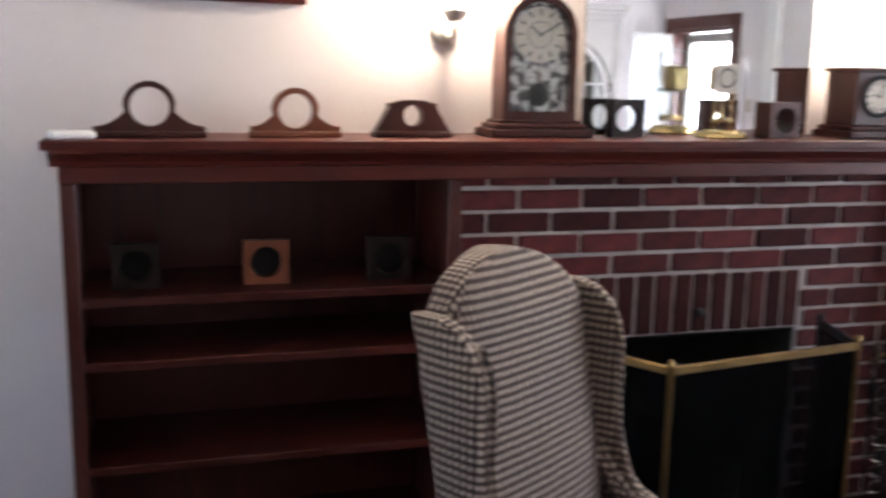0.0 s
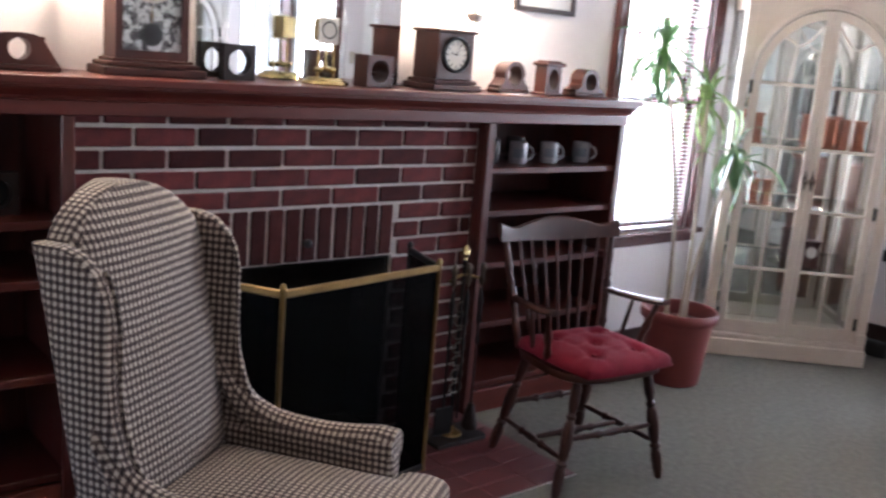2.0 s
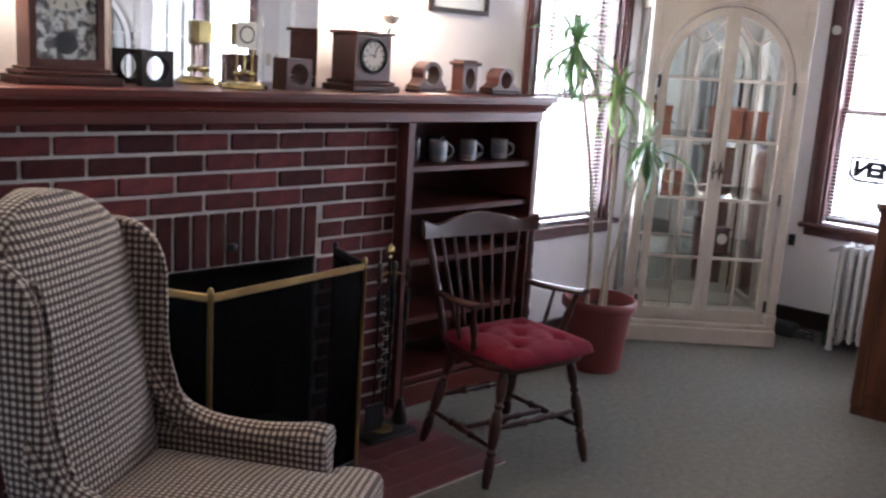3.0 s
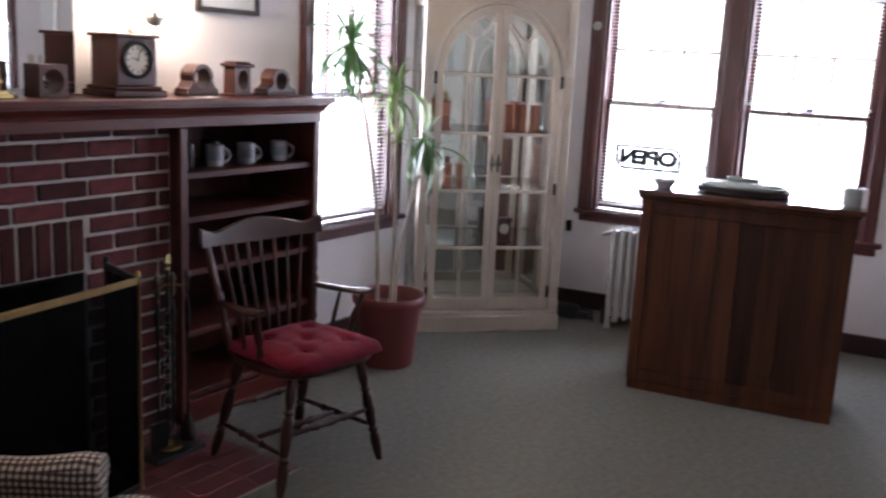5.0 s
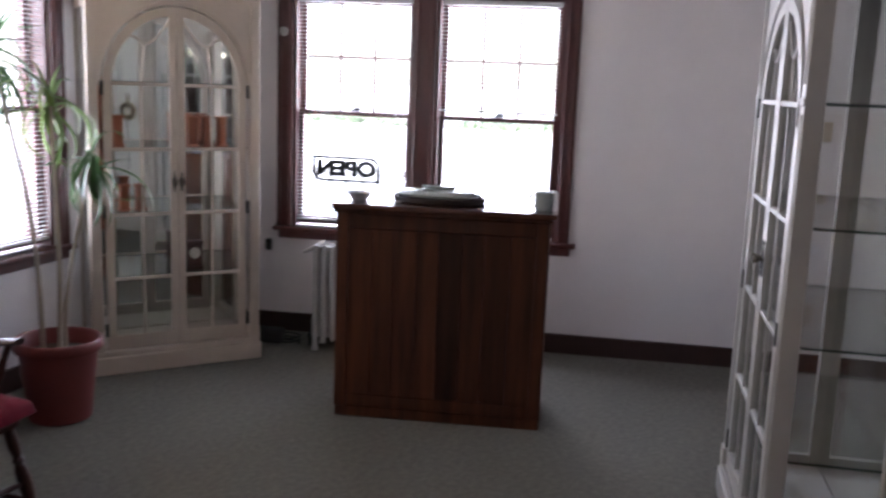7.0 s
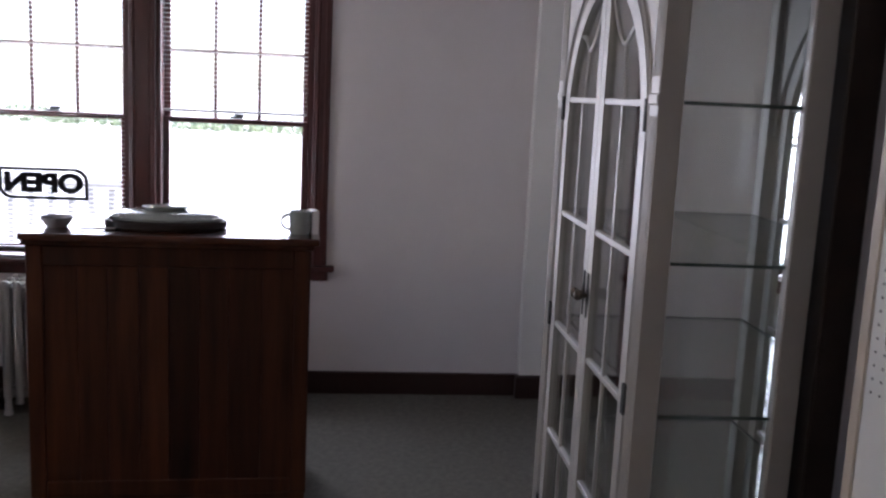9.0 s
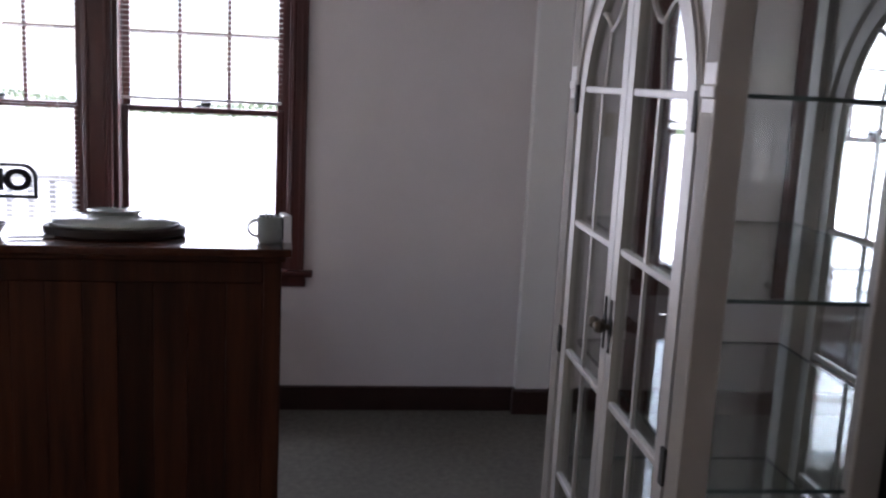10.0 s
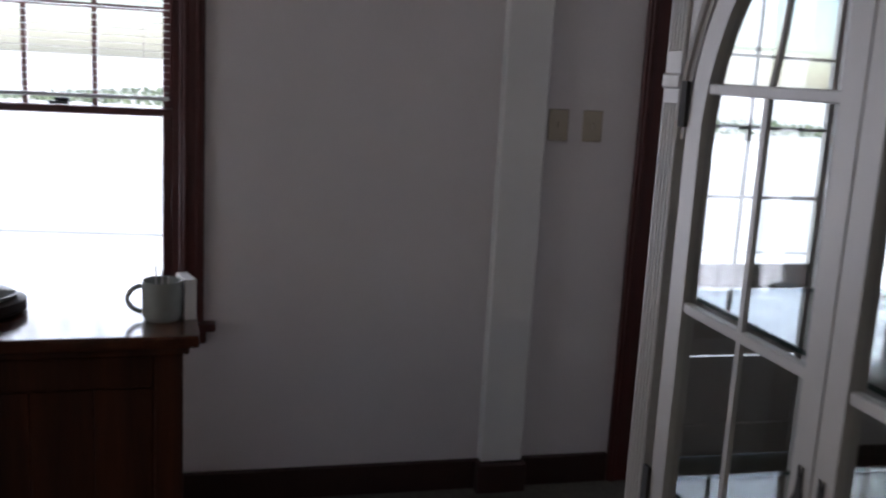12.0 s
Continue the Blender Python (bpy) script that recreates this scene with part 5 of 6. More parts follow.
for (bx, by), (tx_, ty_), tz, rad_, leaves, cnt, extra in canes:
    pts, rs = [], []
    for i in range(13):
        t = i / 12
        b = t ** 1.5
        pts.append((bx + (tx_ - bx) * b + 0.018 * math.sin(6 * t + bx * 40) * (1 - t), by + (ty_ - by) * b + 0.014 * math.sin(5 * t + 1) * (1 - t), (tz - 0.29) * t))
        rs.append(rad_ * (1 - 0.4 * t))
    cane = part("cane", tube(bmesh.new(), pts, rs, 9), CANE, plant, "pale ringed bare cane", True)
    top = Vector(pts[-1])
    for k in range(cnt):
        o = new("leaf", random.choice(leaves))
        o.parent = cane
        el = (random.uniform(0.6, 1.5) if k % 4 == 0 else random.uniform(-1.8, 0.5)) - extra * 0.7
        o.matrix_local = Matrix.Translation(top + Vector((0, 0, -0.11 * random.random()))) @ Matrix.Rotation(k * 2.399 + random.uniform(-0.3, 0.3), 4, "Z") @ Matrix.Rotation(-el * 0.8, 4, "Y") @ Matrix.Rotation(random.uniform(-0.5, 0.5), 4, "X") @ Matrix.Scale(random.uniform(0.8, 1.3), 4)


# ---------- things on the mantel ----------
def hump_frame(m, w, h, hole, cz, d, material, label, flat=False):
    """A tambour clock case, empty, with a round opening."""
    c = thing("clock_case", m, label, "clock case", "empty clock cases")
    hw = w / 2
    if flat:
        top = [(-hw * 0.62, h * 0.80), (-hw * 0.64, h * 0.90), (-hw * 0.56, h * 0.92)] + [(-hw * 0.5 * math.cos(math.pi * i / 10), h * 0.90 + h * 0.10 * math.sin(math.pi * i / 10)) for i in range(11)] + [(hw * 0.56, h * 0.92), (hw * 0.64, h * 0.90), (hw * 0.62, h * 0.80)]
        outline = [(hw, 0.018), (-hw, 0.018), (-hw * 0.92, 0.03)][1:] + top + [(hw * 0.92, 0.03), (hw, 0.018)]
    else:
        ro = hole + 0.016
        left = []
        for i in range(9):
            t = i / 8
            left.append((-hw + (hw - ro * 0.93) * t, 0.030 + (cz - 0.012 - 0.030) * t ** 2.1))
        arc = circle(0, cz, ro, 20, 172, 8)
        outline = [(-hw, 0.018)] + left + arc + [(-x, z) for x, z in reversed(left)] + [(hw, 0.018)]
    bm = slab(bmesh.new(), outline, -d / 2, d / 2, [circle(0, cz, hole, 28)])
    part("body", bm, material, c)
    part("base", B(-hw - 0.004, hw + 0.004, -d / 2 - 0.006, d / 2 + 0.004, 0.0, 0.0175, bevel=0.004), material, c)
    return c


def at(x, y, rz=0.0):
    return Matrix.Translation((x, y, MT)) @ Matrix.Rotation(radians(rz), 4, "Z")


hump_frame(at(0.128, 0.06), 0.285, 0.14, 0.052, 0.082, 0.05, WALNUT, "dark walnut tambour clock case with empty round opening")
hump_frame(at(0.520, 0.10), 0.250, 0.125, 0.049, 0.073, 0.05, CHERRY, "orange-red cherry tambour clock case, empty opening")
hump_frame(at(0.865, 0.12), 0.225, 0.108, 0.031, 0.062, 0.05, WALNUT, "dark walnut clock case with flared sides, empty", True)
hump_frame(at(2.81, 0.115), 0.165, 0.112, 0.041, 0.074, 0.075, WALNUT, "small walnut tambour clock case on a gilt foot")
hump_frame(at(3.26, 0.100), 0.185, 0.100, 0.038, 0.066, 0.08, WALNUT, "small walnut tambour clock case, empty opening")
c5 = thing("clock_case", at(3.02, 0.095), "small upright walnut clock case with flat cap", "clock case", "empty clock cases")
bm = slab(bmesh.new(), [(-0.045, 0.012), (0.045, 0.012), (0.045, 0.122), (-0.045, 0.122)], -0.035, 0.035, [[(0.030 * math.cos(a), 0.068 + 0.044 * math.sin(a)) for a in [i * math.pi / 12 for i in range(24)]]])
part("body", bm, WALNUT, c5)
part("base", B(-0.058, 0.058, -0.045, 0.042, 0, 0.0118, bevel=0.003), WALNUT, c5)
part("cap", B(-0.060, 0.060, -0.048, 0.044, 0.1222, 0.138, bevel=0.005), WALNUT, c5)
part("cap_ridge", B(-0.044, 0.044, -0.034, 0.032, 0.1382, 0.146, bevel=0.003), WALNUT, c5)


def block_frame(m, s, material, label, d=0.036):
    c = thing("block_frame", m, label, "clock case", "square clock frames")
    bm = slab(bmesh.new(), [(-s / 2, 0), (s / 2, 0), (s / 2, s), (-s / 2, s)], -d / 2, d / 2, [circle(0, s / 2, s * 0.36, 28)])
    part("block", bm, material, c)
    return c


block_frame(at(1.562, 0.120, 4), 0.118, EBONY, "square black wooden clock frame with round opening")
block_frame(at(2.105, 0.100, 2), 0.116, WALNUT, "square dark wooden clock frame, empty round opening", 0.085)
ML = Matrix.Translation((0, 0, 0.936))
for x, mtl, lab in ((0.075, EBONY, "square dark wooden clock frame on the bookcase shelf"), (0.435, CHERRY, "square brown wooden clock frame on the bookcase shelf"), (0.80, EBONY, "square blackened clock frame deep on the shelf")):
    b_ = block_frame(ML @ Matrix.Translation((x, 0.13, 0)), 0.128, mtl, lab)
    part("backing", lathe(bmesh.new(), [(0, 0), (0.044, 0), (0.044, 0.004), (0, 0.004)], 20, Matrix.Translation((0, 0.016, 0.064)) @ Matrix.Rotation(radians(90), 4, "X")), INK, b_)
solid("folded_paper", soft_block(bmesh.new(), -0.055, 0.055, -0.045, 0.045, 0, 0.022, 0.008), PAPER, at(-0.065, 0.0, 12), "folded white paper pad on the mantel end", "paper", smooth=True)
solid("white_card", B(-0.06, 0.06, -0.03, 0.03, 0, 0.002), PAPER, at(2.78, 0.03, 4), "thin white card lying on the mantel", "card")

# tall gothic shelf clock with an arched case
clk = thing("shelf_clock", at(1.262, 0.150), "tall arched walnut shelf clock with painted glass door", "clock")
CWH, CHH = 0.118, 0.425
arch = [(-CWH, 0.052), (CWH, 0.052), (CWH, CHH - CWH)] + circle(0, CHH - CWH, CWH, 20, 0, 180)[1:-1] + [(-CWH, CHH - CWH)]
wi = CWH - 0.022
inner = [(-wi, 0.078), (wi, 0.078), (wi, CHH - CWH)] + circle(0, CHH - CWH, wi, 20, 0, 180)[1:-1] + [(-wi, CHH - CWH)]
part("case", slab(bmesh.new(), arch, -0.030, 0.055), WALNUT, clk)
part("door_frame", slab(bmesh.new(), arch, -0.048, -0.0305, [inner]), WALNUT, clk)
part("printed_panel", slab(bmesh.new(), inner, -0.034, -0.0308), SILVERPRINT, clk, "silver scroll print on black glass")
part("door_glass", slab(bmesh.new(), inner, -0.041, -0.039), GLASS, clk).visible_shadow = False
MD = Matrix.Rotation(radians(90), 4, "X")
dl = part("dial", lathe(bmesh.new(), [(0, 0), (0.083, 0), (0.083, 0.002), (0, 0.0022)], 36, Matrix.Translation((0, -0.0345, CHH - CWH + 0.0)) @ MD), DIAL, clk, "aged paper dial")
for k in range(12):
    a = radians(30 * k)
    part("numeral", B(-0.0025, 0.0025, -0.0382, -0.0368, 0.058, 0.076), INK, dl).matrix_local = Matrix.Translation((0, 0, CHH - CWH)) @ Matrix.Rotation(a, 4, "Y")
part("dial_ring", lathe(bmesh.new(), [(0.038, 0), (0.040, 0), (0.040, 0.0026), (0.038, 0.0026)], 30, Matrix.Translation((0, -0.0345, CHH - CWH)) @ MD), INK, dl)
for a, ln in ((305, 0.042), (62, 0.062)):
    part("clock_hand", B(-0.002, 0.002, -0.0392, -0.0384, -0.008, ln), INK, dl).matrix_local = Matrix.Translation((0, 0, CHH - CWH)) @ Matrix.Rotation(radians(a), 4, "Y")
part("pendulum_bob", lathe(bmesh.new(), [(0, 0), (0.034, 0), (0.036, 0.003), (0.020, 0.006), (0, 0.007)], 28, Matrix.Translation((0, -0.0345, 0.128)) @ MD), IRON, clk, "dark round pendulum bob", True)
part("pendulum_rod", B(-0.002, 0.002, -0.0375, -0.0355, 0.155, 0.215), BRASS, clk)
for nm, x, y0, y1, z0, z1, bv in (("base", 0.165, -0.088, 0.075, 0, 0.026, 0.006), ("base_moulding", 0.150, -0.074, 0.068, 0.0262, 0.042, 0.008), ("base_step", 0.132, -0.060, 0.062, 0.0422, 0.0518, 0.004)):
    part(nm, B(-x, x, y0, y1, z0, z1, bevel=bv, seg=2), WALNUT, clk)

# square mantel clock with a round dial
ck = thing("mantel_clock", at(2.490, 0.165) @ Matrix.Scale(0.98, 4), "square dark walnut mantel clock with stepped base and round dial", "clock")
for nm, hx, y0, y1, z0, z1, bv in (("base", 0.125, -0.105, 0.10, 0, 0.024, 0.005), ("base_step", 0.112, -0.092, 0.092, 0.0242, 0.042, 0.009), ("body", 0.094, -0.075, 0.080, 0.0422, 0.226, 0.004), ("cap", 0.106, -0.088, 0.088, 0.2262, 0.240, 0.005)):
    part(nm, B(-hx, hx, y0, y1, z0, z1, bevel=bv, seg=2), WALNUT, ck)
part("bezel", lathe(bmesh.new(), [(0.058, 0), (0.068, 0.001), (0.072, 0.008), (0.066, 0.013), (0.058, 0.010)], 32, Matrix.Translation((0.0, -0.0752, 0.142)) @ MD), IRON, ck, "dark ring bezel", True)
d2 = part("dial", lathe(bmesh.new(), [(0, 0), (0.058, 0), (0.058, 0.003), (0, 0.004)], 30, Matrix.Translation((0, -0.0752, 0.142)) @ MD), DIAL, ck, "white paper dial")
for k in range(12):
    part("numeral", B(-0.002, 0.002, -0.0804, -0.0793, 0.040, 0.053), INK, d2).matrix_local = Matrix.Translation((0, 0, 0.142)) @ Matrix.Rotation(radians(30 * k), 4, "Y")
for a, ln in ((285, 0.030), (20, 0.044)):
    part("clock_hand", B(-0.0018, 0.0018, -0.0814, -0.0806, -0.006, ln), INK, d2).matrix_local = Matrix.Translation((0, 0, 0.142)) @ Matrix.Rotation(radians(a), 4, "Y")

# anniversary clock under a glass dome
an = thing("dome_clock", at(1.895, 0.098), "gilt anniversary clock under a tall glass dome", "clock")
part("base", lathe(bmesh.new(), [(0, 0), (0.082, 0), (0.085, 0.004), (0.080, 0.014), (0.066, 0.020), (0.060, 0.026), (0, 0.027)], 36), BRIGHTGOLD, an, smooth=True)
for sx in (-1, 1):
    part("pillar", turned(bmesh.new(), (sx * 0.032, 0, 0.027), (sx * 0.032, 0, 0.160), [(0.007, 0), (0.004, 0.06), (0.004, 0.9), (0.006, 1)]), BRASS, an, smooth=True)
part("movement", B(-0.034, 0.034, -0.004, 0.042, 0.150, 0.228, bevel=0.003), BRIGHTGOLD, an)
part("dial", B(-0.040, 0.040, -0.014, -0.0045, 0.142, 0.234, bevel=0.003), DIAL, an, "square white dial plate")
part("chapter_ring", lathe(bmesh.new(), [(0.026, 0), (0.031, 0), (0.031, 0.001), (0.026, 0.001)], 28, Matrix.Translation((0, -0.0142, 0.190)) @ MD), INK, an)
part("pendulum", lathe(bmesh.new(), [(0, 0.050), (0.030, 0.050), (0.032, 0.056), (0.020, 0.062), (0.005, 0.066), (0.003, 0.15), (0, 0.15)], 24), BRIGHTGOLD, an, smooth=True)
for k in range(4):
    a = k * math.pi / 2 + 0.4
    part("ball_weight", lathe(bmesh.new(), [(0, -0.012), (0.008, -0.009), (0.012, 0), (0.008, 0.009), (0, 0.012)], 12, Matrix.Translation((0.034 * math.cos(a), 0.034 * math.sin(a), 0.052))), BRIGHTGOLD, an, smooth=True)
part("glass_dome", lathe(bmesh.new(), [(0.068, 0.022), (0.068, 0.215), (0.064, 0.245), (0.050, 0.270), (0.028, 0.284), (0, 0.288)], 36), THINGLASS, an, "clear glass dome", True).visible_shadow = False

# frameless mirror leaning on the wall above the mantel
mir = thing("wall_mirror", Matrix.Translation((1.86, 0.234, MT + 0.002)) @ Matrix.Rotation(radians(6.0), 4, "Z"), "large frameless mirror standing on the mantel", "mirror")
part("mirror_glass", B(-0.42, 0.497, -0.003, 0.003, 0, 0.86, bevel=0.001), MIRROR, mir)
part("backing", B(-0.418, 0.495, 0.0032, 0.008, 0, 0.858), EBONY, mir)

# shelf mugs: the bookcase's shadow is in their grey body colour
for x in (2.915, 3.105, 3.315):
    mug(Matrix.Translation((x, 0.125, 1.0625)), "mug with blue-grey print on the bookcase shelf, shade in its grey", "shelf mugs", ang=(-25 if x < 3.3 else -35), r=0.041, body=SHADECERAMIC, h=0.092)
for x, y in ((2.745, 0.12), (2.965, 0.20)):
    mug(Matrix.Translation((x, y, 1.0625)), "black glazed mug at the back of the bookcase shelf", "shelf mugs", ang=60, r=0.041, body=BLACKGLAZE, h=0.105, printed=False)


# ---------- wall lamps and pictures ----------
def sconce(x, z):
    s = thing("wall_sconce", Matrix.Translation((x, N, z)), "lit wall sconce with nickel backplate and glass shade", "wall lamp", "wall sconces")
    part("backplate", lathe(bmesh.new(), [(0, 0), (0.045, 0), (0.050, 0.006), (0.042, 0.016), (0.020, 0.022), (0, 0.024)], 24, Matrix.Translation((0, 0, -0.01)) @ MD), SATIN, s, smooth=True)
    part("arm", tube(bmesh.new(), [(0, -0.02, -0.01), (0, -0.06, -0.035), (0, -0.095, -0.035), (0, -0.11, -0.01), (0, -0.11, 0.012)], 0.007), SATIN, s, smooth=True)
    part("cup", lathe(bmesh.new(), [(0, 0.005), (0.022, 0.008), (0.036, 0.024), (0.040, 0.040), (0.034, 0.040), (0.020, 0.02), (0, 0.016)], 24, Matrix.Translation((0, -0.11, 0))), SATIN, s, smooth=True)
    part("candle_sleeve", lathe(bmesh.new(), [(0, 0.016), (0.011, 0.016), (0.011, 0.062), (0, 0.062)], 14, Matrix.Translation((0, -0.11, 0))), WHITE, s, smooth=True)
    part("bulb", lathe(bmesh.new(), [(0, 0.062), (0.012, 0.066), (0.024, 0.085), (0.028, 0.105), (0.022, 0.128), (0, 0.138)], 18, Matrix.Translation((0, -0.11, 0))), LAMPGLASS, s, "glowing warm bulb", True)
    lamp = new("sconce_lamp", bpy.data.lights.new("sconce_lamp", "POINT"))
    lamp.data.energy, lamp.data.color, lamp.data.shadow_soft_size = 3.3, (1.0, 0.82, 0.57), 0.04
    lamp.matrix_world = Matrix.Translation((x, N - 0.11, z + 0.185))


sconce(1.012, 1.695)
sconce(2.660, 1.630)


def picture(m, w, h, fw, material, label):
    p = thing("framed_picture", m, label, "picture", "wall pictures")
    rect = lambda a, b: [(-a, 0 + (h / 2 - b)), (a, 0 + (h / 2 - b)), (a, h / 2 + b), (-a, h / 2 + b)]
    part("frame", slab(bmesh.new(), rect(w / 2, h / 2), -0.022, -0.002, [rect(w / 2 - fw, h / 2 - fw)]), material, p)
    part("mat_board", slab(bmesh.new(), rect(w / 2 - fw, h / 2 - fw), -0.010, -0.003), PAPER, p)
    part("print", slab(bmesh.new(), rect(w / 2 - fw - 0.055, h / 2 - fw - 0.06), -0.0125, -0.0105), BLUEPRINT, p, "faded blue-grey print")
    part("glass", slab(bmesh.new(), rect(w / 2 - fw, h / 2 - fw), -0.016, -0.0145), GLASS, p).visible_shadow = False


picture(Matrix.Translation((3.155, N, 1.712)), 0.375, 0.46, 0.022, EBONY, "framed print with black frame on the plaster wall")
picture(Matrix.Translation((0.33, N, 1.742)), 0.50, 0.40, 0.030, REDWOOD, "picture in a dark red wooden frame above the mantel")

# ---------- sign on the entrance door ----------
cs = thing("door_sign", leaf.matrix_world @ Matrix.Translation((0.66, -0.021, 1.33)), "small white door sign with red edges, blue letters", "sign")
part("board", B(-0.13, 0.13, -0.004, 0, -0.065, 0.065, bevel=0.001), PAPER, cs)
for z in (-0.052, 0.052):
    part("stripe", B(-0.128, 0.128, -0.0052, -0.0041, z - 0.012, z + 0.012), REDINK, cs, "red edge stripe")
me = text_mesh("CLOSED", 0.075, 0.0006)
me.materials.append(BLUEINK)
o = new("lettering", me)
o.parent = cs
o.matrix_local = Matrix.Translation((0, -0.005, 0)) @ Matrix.Rotation(radians(90), 4, "X") @ Matrix.Diagonal((0.8, 1, 1, 1))

# black strip added to paint the shade in the gap behind the cabinet
solid("dark_gap_strip", B(-0.045, 0.045, 0.03, 0.10, 0.0, 2.05, bevel=0.004), EBONY, Matrix.Translation((3.205, -3.575, 0)), "black upright strip standing in for the shaded gap behind the cabinet", "board")

# ---------- pegboard and hanging watch clock ----------
PM = Matrix.Translation((2.93, -3.455, 0)) @ Matrix.Rotation(radians(190), 4, "Z")     # x runs west along the board, -y faces the room
peg = thing("pegboard", PM, "white perforated pegboard panel on grey posts", "pegboard")
part("board", B(0.03, 0.51, 0, 0.006, 0.35, 2.2), PEG, peg)
part("post", B(0, 0.029, -0.004, 0.05, 0, 2.2, bevel=0.003), CREAM, peg, "beige edge post")
part("post", B(0.511, 0.54, -0.004, 0.05, 0, 2.2, bevel=0.003), CREAM, peg, "beige edge post")
part("lower_panel", B(0.03, 0.51, 0, 0.006, 0.0, 0.349), WHITE, peg)
verts, faces = [], []
for i in range(18):
    for j in range(44):
        cx, cz = 0.05 + i * 0.0254, 1.02 + j * 0.0254
        b0 = len(verts)
        verts += [(cx + 0.0032 * math.cos(k * math.pi / 3), -0.0006, cz + 0.0032 * math.sin(k * math.pi / 3)) for k in range(6)]
        faces.append(tuple(range(b0, b0 + 6)))
hm = bpy.data.meshes.new("peg_holes")
hm.from_pydata(verts, [], faces)
hm.materials.append(INK)
holes = new("peg_holes", hm)
holes.parent = peg
tagged(holes, kind="stuff")

WM = Matrix.Translation((2.665, -3.445, 1.165)) @ Matrix.Rotation(radians(-169), 4, "Z")
wc = thing("watch_clock", WM, "large gold pocket-watch wall clock with white dial", "clock")
FW = Matrix.Rotation(radians(90), 4, "X")
part("case", lathe(bmesh.new(), [(0, -0.045), (0.05, -0.042), (0.082, -0.022), (0.090, 0.0), (0.088, 0.014), (0.078, 0.024), (0.072, 0.020), (0, 0.014)], 36, FW), BRIGHTGOLD, wc, smooth=True)
dd = part("dial", lathe(bmesh.new(), [(0, 0.0145), (0.071, 0.0145), (0.071, 0.017), (0, 0.018)], 32, FW), DIAL, wc, "white dial")
for k in range(12):
    part("numeral", B(-0.002, 0.002, -0.0192, -0.0182, 0.050, 0.064), INK, dd).matrix_local = Matrix.Rotation(radians(30 * k), 4, "Y")
for a, ln in ((270, 0.036), (5, 0.052)):
    part("clock_hand", B(-0.002, 0.002, -0.0204, -0.0196, -0.008, ln), INK, dd).matrix_local = Matrix.Rotation(radians(a), 4, "Y")
part("glass", lathe(bmesh.new(), [(0.072, 0.021), (0.045, 0.028), (0, 0.031)], 30, FW), GLASS, wc, smooth=True).visible_shadow = False
part("crown", lathe(bmesh.new(), [(0, 0.088), (0.012, 0.088), (0.010, 0.104), (0.017, 0.110), (0.017, 0.124), (0.008, 0.130), (0, 0.130)], 16), BRIGHTGOLD, wc, smooth=True)
part("bow", tube(bmesh.new(), [(0.024 * math.cos(a), 0, 0.146 + 0.022 * math.sin(a)) for a in [i * math.pi / 10 for i in range(21)]], 0.0045, 8), BRIGHTGOLD, wc, smooth=True)
link = finish("chain_link", tube(bmesh.new(), [(0.007 * math.cos(a), 0, 0.012 * math.sin(a)) for a in [i * math.pi / 6 for i in range(13)]], 0.0022, 6), IRON, True)
for k in range(24):
    o = new("chain_link", link)
    o.parent = wc
    o.matrix_local = Matrix.Translation((0.004 * math.sin(k * 0.5), -0.006, -0.105 - k * 0.019)) @ Matrix.Rotation(radians(90 * (k % 2)), 4, "Z")

# ---------- pine cupboard beside the pegboard, seen in the cabinet's mirror ----------
cup = thing("pine_cupboard", Matrix.Translation((2.08, -3.45, 0)) @ Matrix.Rotation(radians(180), 4, "Z"), "tall honey pine cupboard with panelled door", "cupboard")
part("body", B(-0.26, 0.26, 0.012, 0.27, 0.06, 1.46, bevel=0.004), TAN, cup)
part("plinth", B(-0.27, 0.27, 0.0, 0.27, 0, 0.06, bevel=0.004), TAN, cup)
part("top", B(-0.28, 0.28, -0.012, 0.275, 1.46, 1.49, bevel=0.006), TAN, cup)
cd = part("door", slab(bmesh.new(), [(-0.235, 0.08), (0.235, 0.08), (0.235, 1.44), (-0.235, 1.44)], -0.008, 0.0115, [[(-0.175, 0.16), (0.175, 0.16), (0.175, 1.36), (-0.175, 1.36)]]), TAN, cup)
part("door_panel", B(-0.175, 0.175, 0.0, 0.008, 0.16, 1.36), TAN, cd)
part("knob", lathe(bmesh.new(), [(0, 0), (0.008, 0), (0.008, 0.012), (0.016, 0.02), (0.012, 0.03), (0, 0.032)], 14, Matrix.Translation((0.205, -0.008, 0.8)) @ Matrix.Rotation(radians(90), 4, "X")), BRASS, cd, smooth=True)

# ---------- outdoors ----------
structure("ground", B(-400, 400, -400, 400, -0.62, -0.5), PALEGROUND, "pale ground round the house, daylight glare in its colour", "ground")
structure("road", B(13.5, 21, -400, 400, -0.5, -0.47), ASPHALT, "pale asphalt street beyond the lawn", "road")
structure("porch_floor", B(6.45, 7.9, -5.5, 1.5, -0.45, -0.02), RADPAINT, "grey painted porch floor outside the door", "porch")
rail = thing("porch_railing", Matrix.Translation((7.75, -0.6, -0.02)) @ Matrix.Rotation(radians(90), 4, "Z"), "white painted wooden porch railing", "railing")
part("top_rail", B(0, 2.1, -0.04, 0.04, 0.78, 0.84, bevel=0.01), WHITE, rail)
part("bottom_rail", B(0, 2.1, -0.03, 0.03, 0.10, 0.15, bevel=0.006), WHITE, rail)
bal = finish("baluster", B(-0.02, 0.02, -0.02, 0.02, 0.15, 0.78), WHITE)
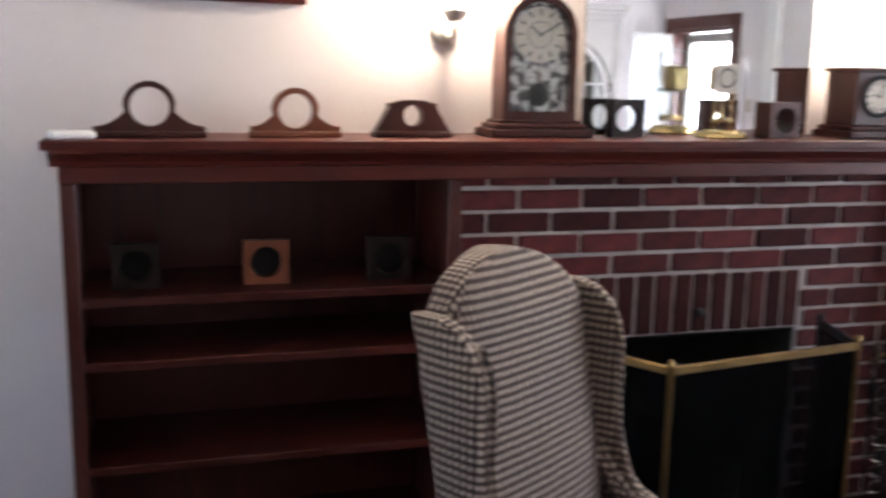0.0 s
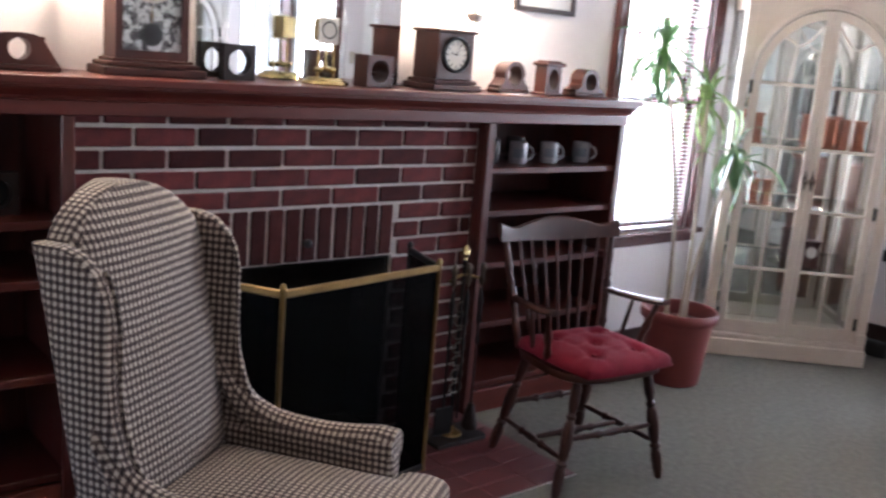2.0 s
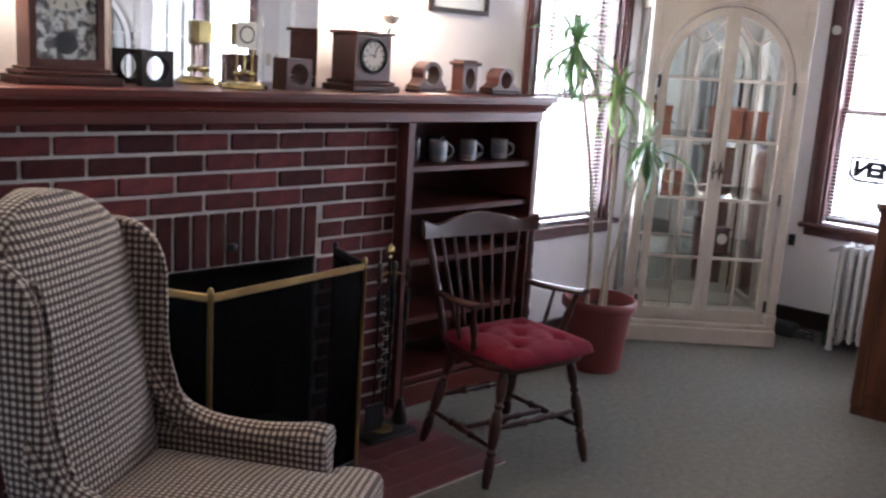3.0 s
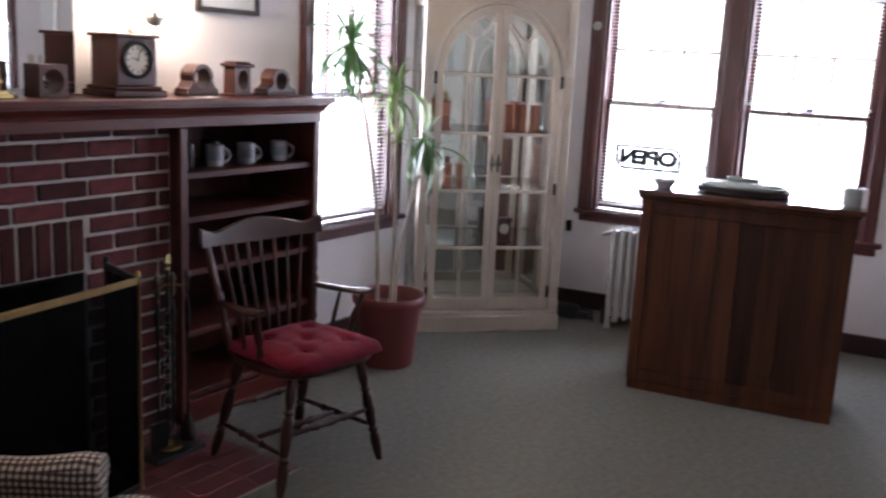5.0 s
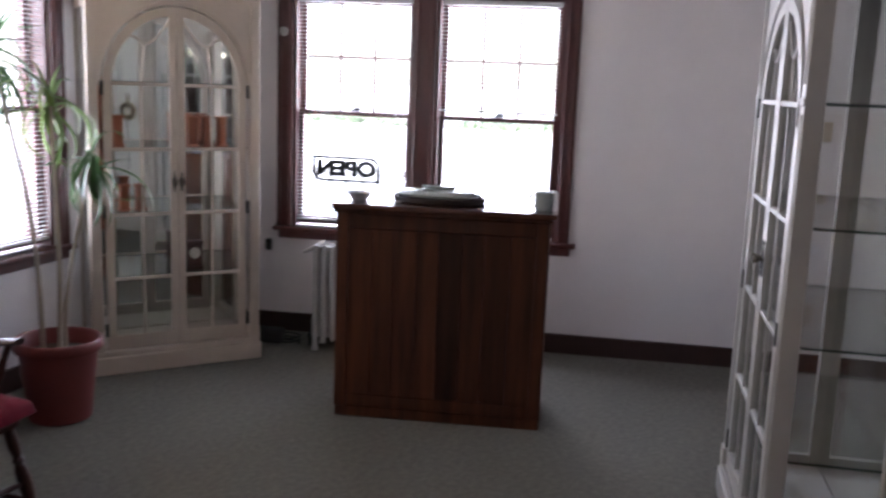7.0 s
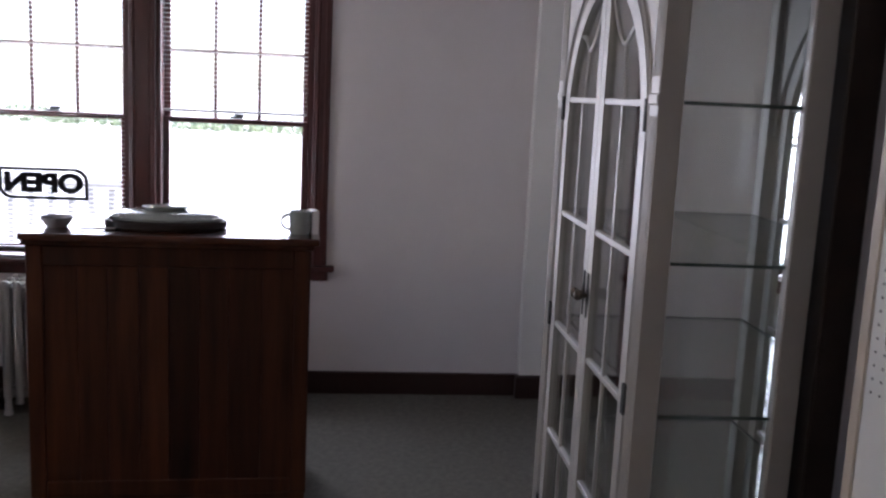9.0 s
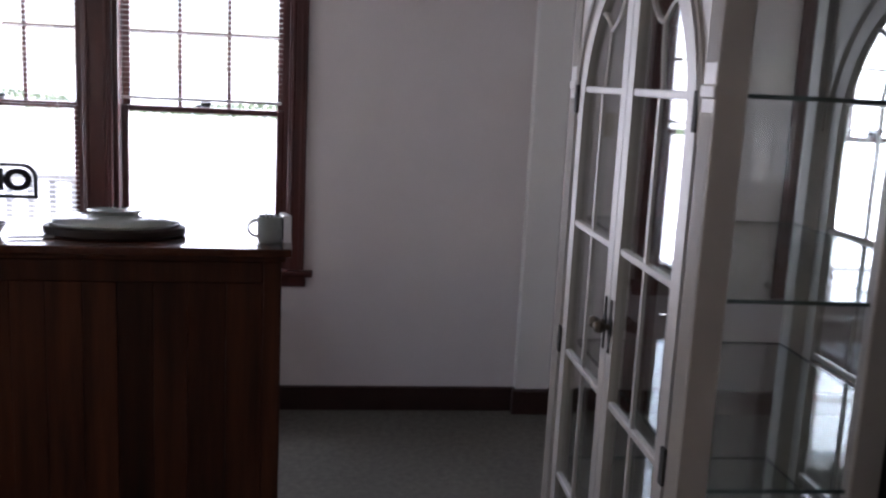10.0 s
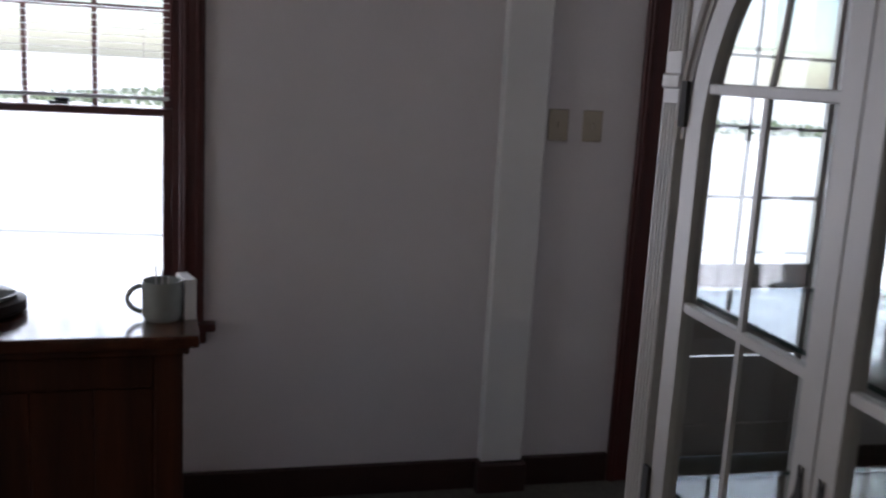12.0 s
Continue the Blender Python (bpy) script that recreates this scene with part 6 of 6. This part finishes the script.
for k in range(14):
    o = new("baluster", bal)
    o.parent = rail
    o.location = (0.08 + k * 0.14, 0, 0)
for x in (0.0, 2.1):
    part("post", B(x - 0.06, x + 0.06, -0.06, 0.06, 0, 2.6, bevel=0.008), WHITE, rail)

random.seed(3)
verts, faces = [], []
for k in range(3000):
    y = random.uniform(-26, 26)
    x = 42 + random.gauss(0, 0.6)
    z = -0.5 + random.random() ** 0.8 * (0.45 + 0.2 * math.sin(y * 0.5))
    n_ = Vector((random.uniform(-1, 1), random.uniform(-1, 1), random.uniform(-0.3, 1))).normalized()
    u_ = n_.orthogonal().normalized() * 0.16
    v_ = n_.cross(u_).normalized() * 0.10
    c0 = Vector((x, y, z))
    b0 = len(verts)
    verts += [tuple(c0 - u_), tuple(c0 - v_), tuple(c0 + u_), tuple(c0 + v_)]
    faces.append((b0, b0 + 1, b0 + 2, b0 + 3))
hm = bpy.data.meshes.new("hedge")
hm.from_pydata(verts, [], faces)
hm.materials.append(HEDGE)
tagged(new("hedge", hm), "leafy green hedge across the street", "hedge", kind="stuff")


def car(m, paint):
    c = thing("car", m, "silver parked saloon car on the street", "car")
    side = [(-2.1, 0.25), (2.1, 0.25), (2.15, 0.62), (1.95, 0.80), (1.0, 0.90), (0.45, 1.38), (-1.0, 1.40), (-1.65, 0.98), (-2.1, 0.90), (-2.18, 0.55)]
    part("body", slab(bmesh.new(), side, -0.82, 0.82), paint, c)
    part("windows", slab(bmesh.new(), [(0.85, 0.92), (0.42, 1.32), (-0.95, 1.34), (-1.45, 0.98)], -0.826, 0.826), CARGLASS, c, "grey side windows")
    for x in (-1.3, 1.3):
        for y in (-0.80, 0.80):
            w = part("wheel", lathe(bmesh.new(), [(0, -0.1), (0.26, -0.1), (0.32, -0.06), (0.32, 0.06), (0.26, 0.1), (0, 0.1)], 24, Matrix.Translation((x, y, 0.32)) @ MD), RUBBER, c, smooth=True)
            part("rim", lathe(bmesh.new(), [(0, -0.11), (0.19, -0.11), (0.20, -0.10), (0.20, 0.10), (0.19, 0.11), (0, 0.11)], 20, Matrix.Translation((x, y, 0.32)) @ MD), STEEL, w, smooth=True)


car(Matrix.Translation((18.5, 7.8, -0.47)) @ Matrix.Rotation(radians(90), 4, "Z"), CARPAINT)


# ---------- bricks and hearth tiles, last ----------
def brick_mesh(w, h, d=0.016):
    bm = B(0, w, 0, d, 0, h, bevel=0.0035)
    return finish("brick", bm, DARKBRICK if h > w else BRICK)


JT = 0.0125
brick_cache = {}


def lay(x0, x1, z0, z1):
    """One brick face between two joints; its front stands proud of the mortar."""
    w, h = round(x1 - x0 - JT, 3), round(z1 - z0 - JT, 3)
    if w < 0.02 or h < 0.02:
        return
    if (w, h) not in brick_cache:
        brick_cache[(w, h)] = brick_mesh(w, h)
    o = new("brick", brick_cache[(w, h)])
    o.parent = breast
    o.location = (x0 + JT / 2 + random.uniform(-0.001, 0.001), 0.040 + random.uniform(-0.002, 0.002), z0 + JT / 2 + random.uniform(-0.001, 0.001))


random.seed(5)
SOLD_TOP = Z1 - 4 * C
k = -1
while True:
    z1_ = Z1 - k * C
    z0_ = z1_ - C
    if z1_ < 0.05:
        break
    z0_ = max(z0_, 0.004)
    z1c = min(z1_, 1.252)
    off = 0.195 if k % 2 == 0 else 0.097
    xs = [LX1]
    x = LX1 + off
    while x < RX0 - 0.03:
        xs.append(x)
        x += L
    xs.append(RX0)
    for a, b in zip(xs, xs[1:]):
        if z1_ <= SOLD_TOP + 0.01:
            if a < FX0 < b:
                lay(a, FX0, z0_, z1c)
                if b > FX1:
                    lay(FX1, b, z0_, z1c)
            elif a < FX1 < b:
                lay(FX1, b, z0_, z1c)
            elif b <= FX0 or a >= FX1:
                lay(a, b, z0_, z1c)
        else:
            lay(a, b, z0_, z1c)
    k += 1
n = 12
for i in range(n):
    lay(FX0 + (FX1 - FX0) * i / n, FX0 + (FX1 - FX0) * (i + 1) / n, FZ, SOLD_TOP)

hearth = tagged(new("hearth", finish("hearth", B(1.0, 2.62, -0.655, 0.04, 0.0, 0.004), MORTAR)), "dark red tiled hearth set in the carpet", "hearth", kind="structure")
tile = finish("tile", B(0.002, 0.1995, 0.002, 0.0965, 0, 0.006, bevel=0.0015), HEARTH)
for i in range(8):
    for j in range(7):
        o = new("tile", tile)
        o.parent = hearth
        o.location = (1.002 + i * 0.2018, -0.654 + j * 0.0985, 0.0035)
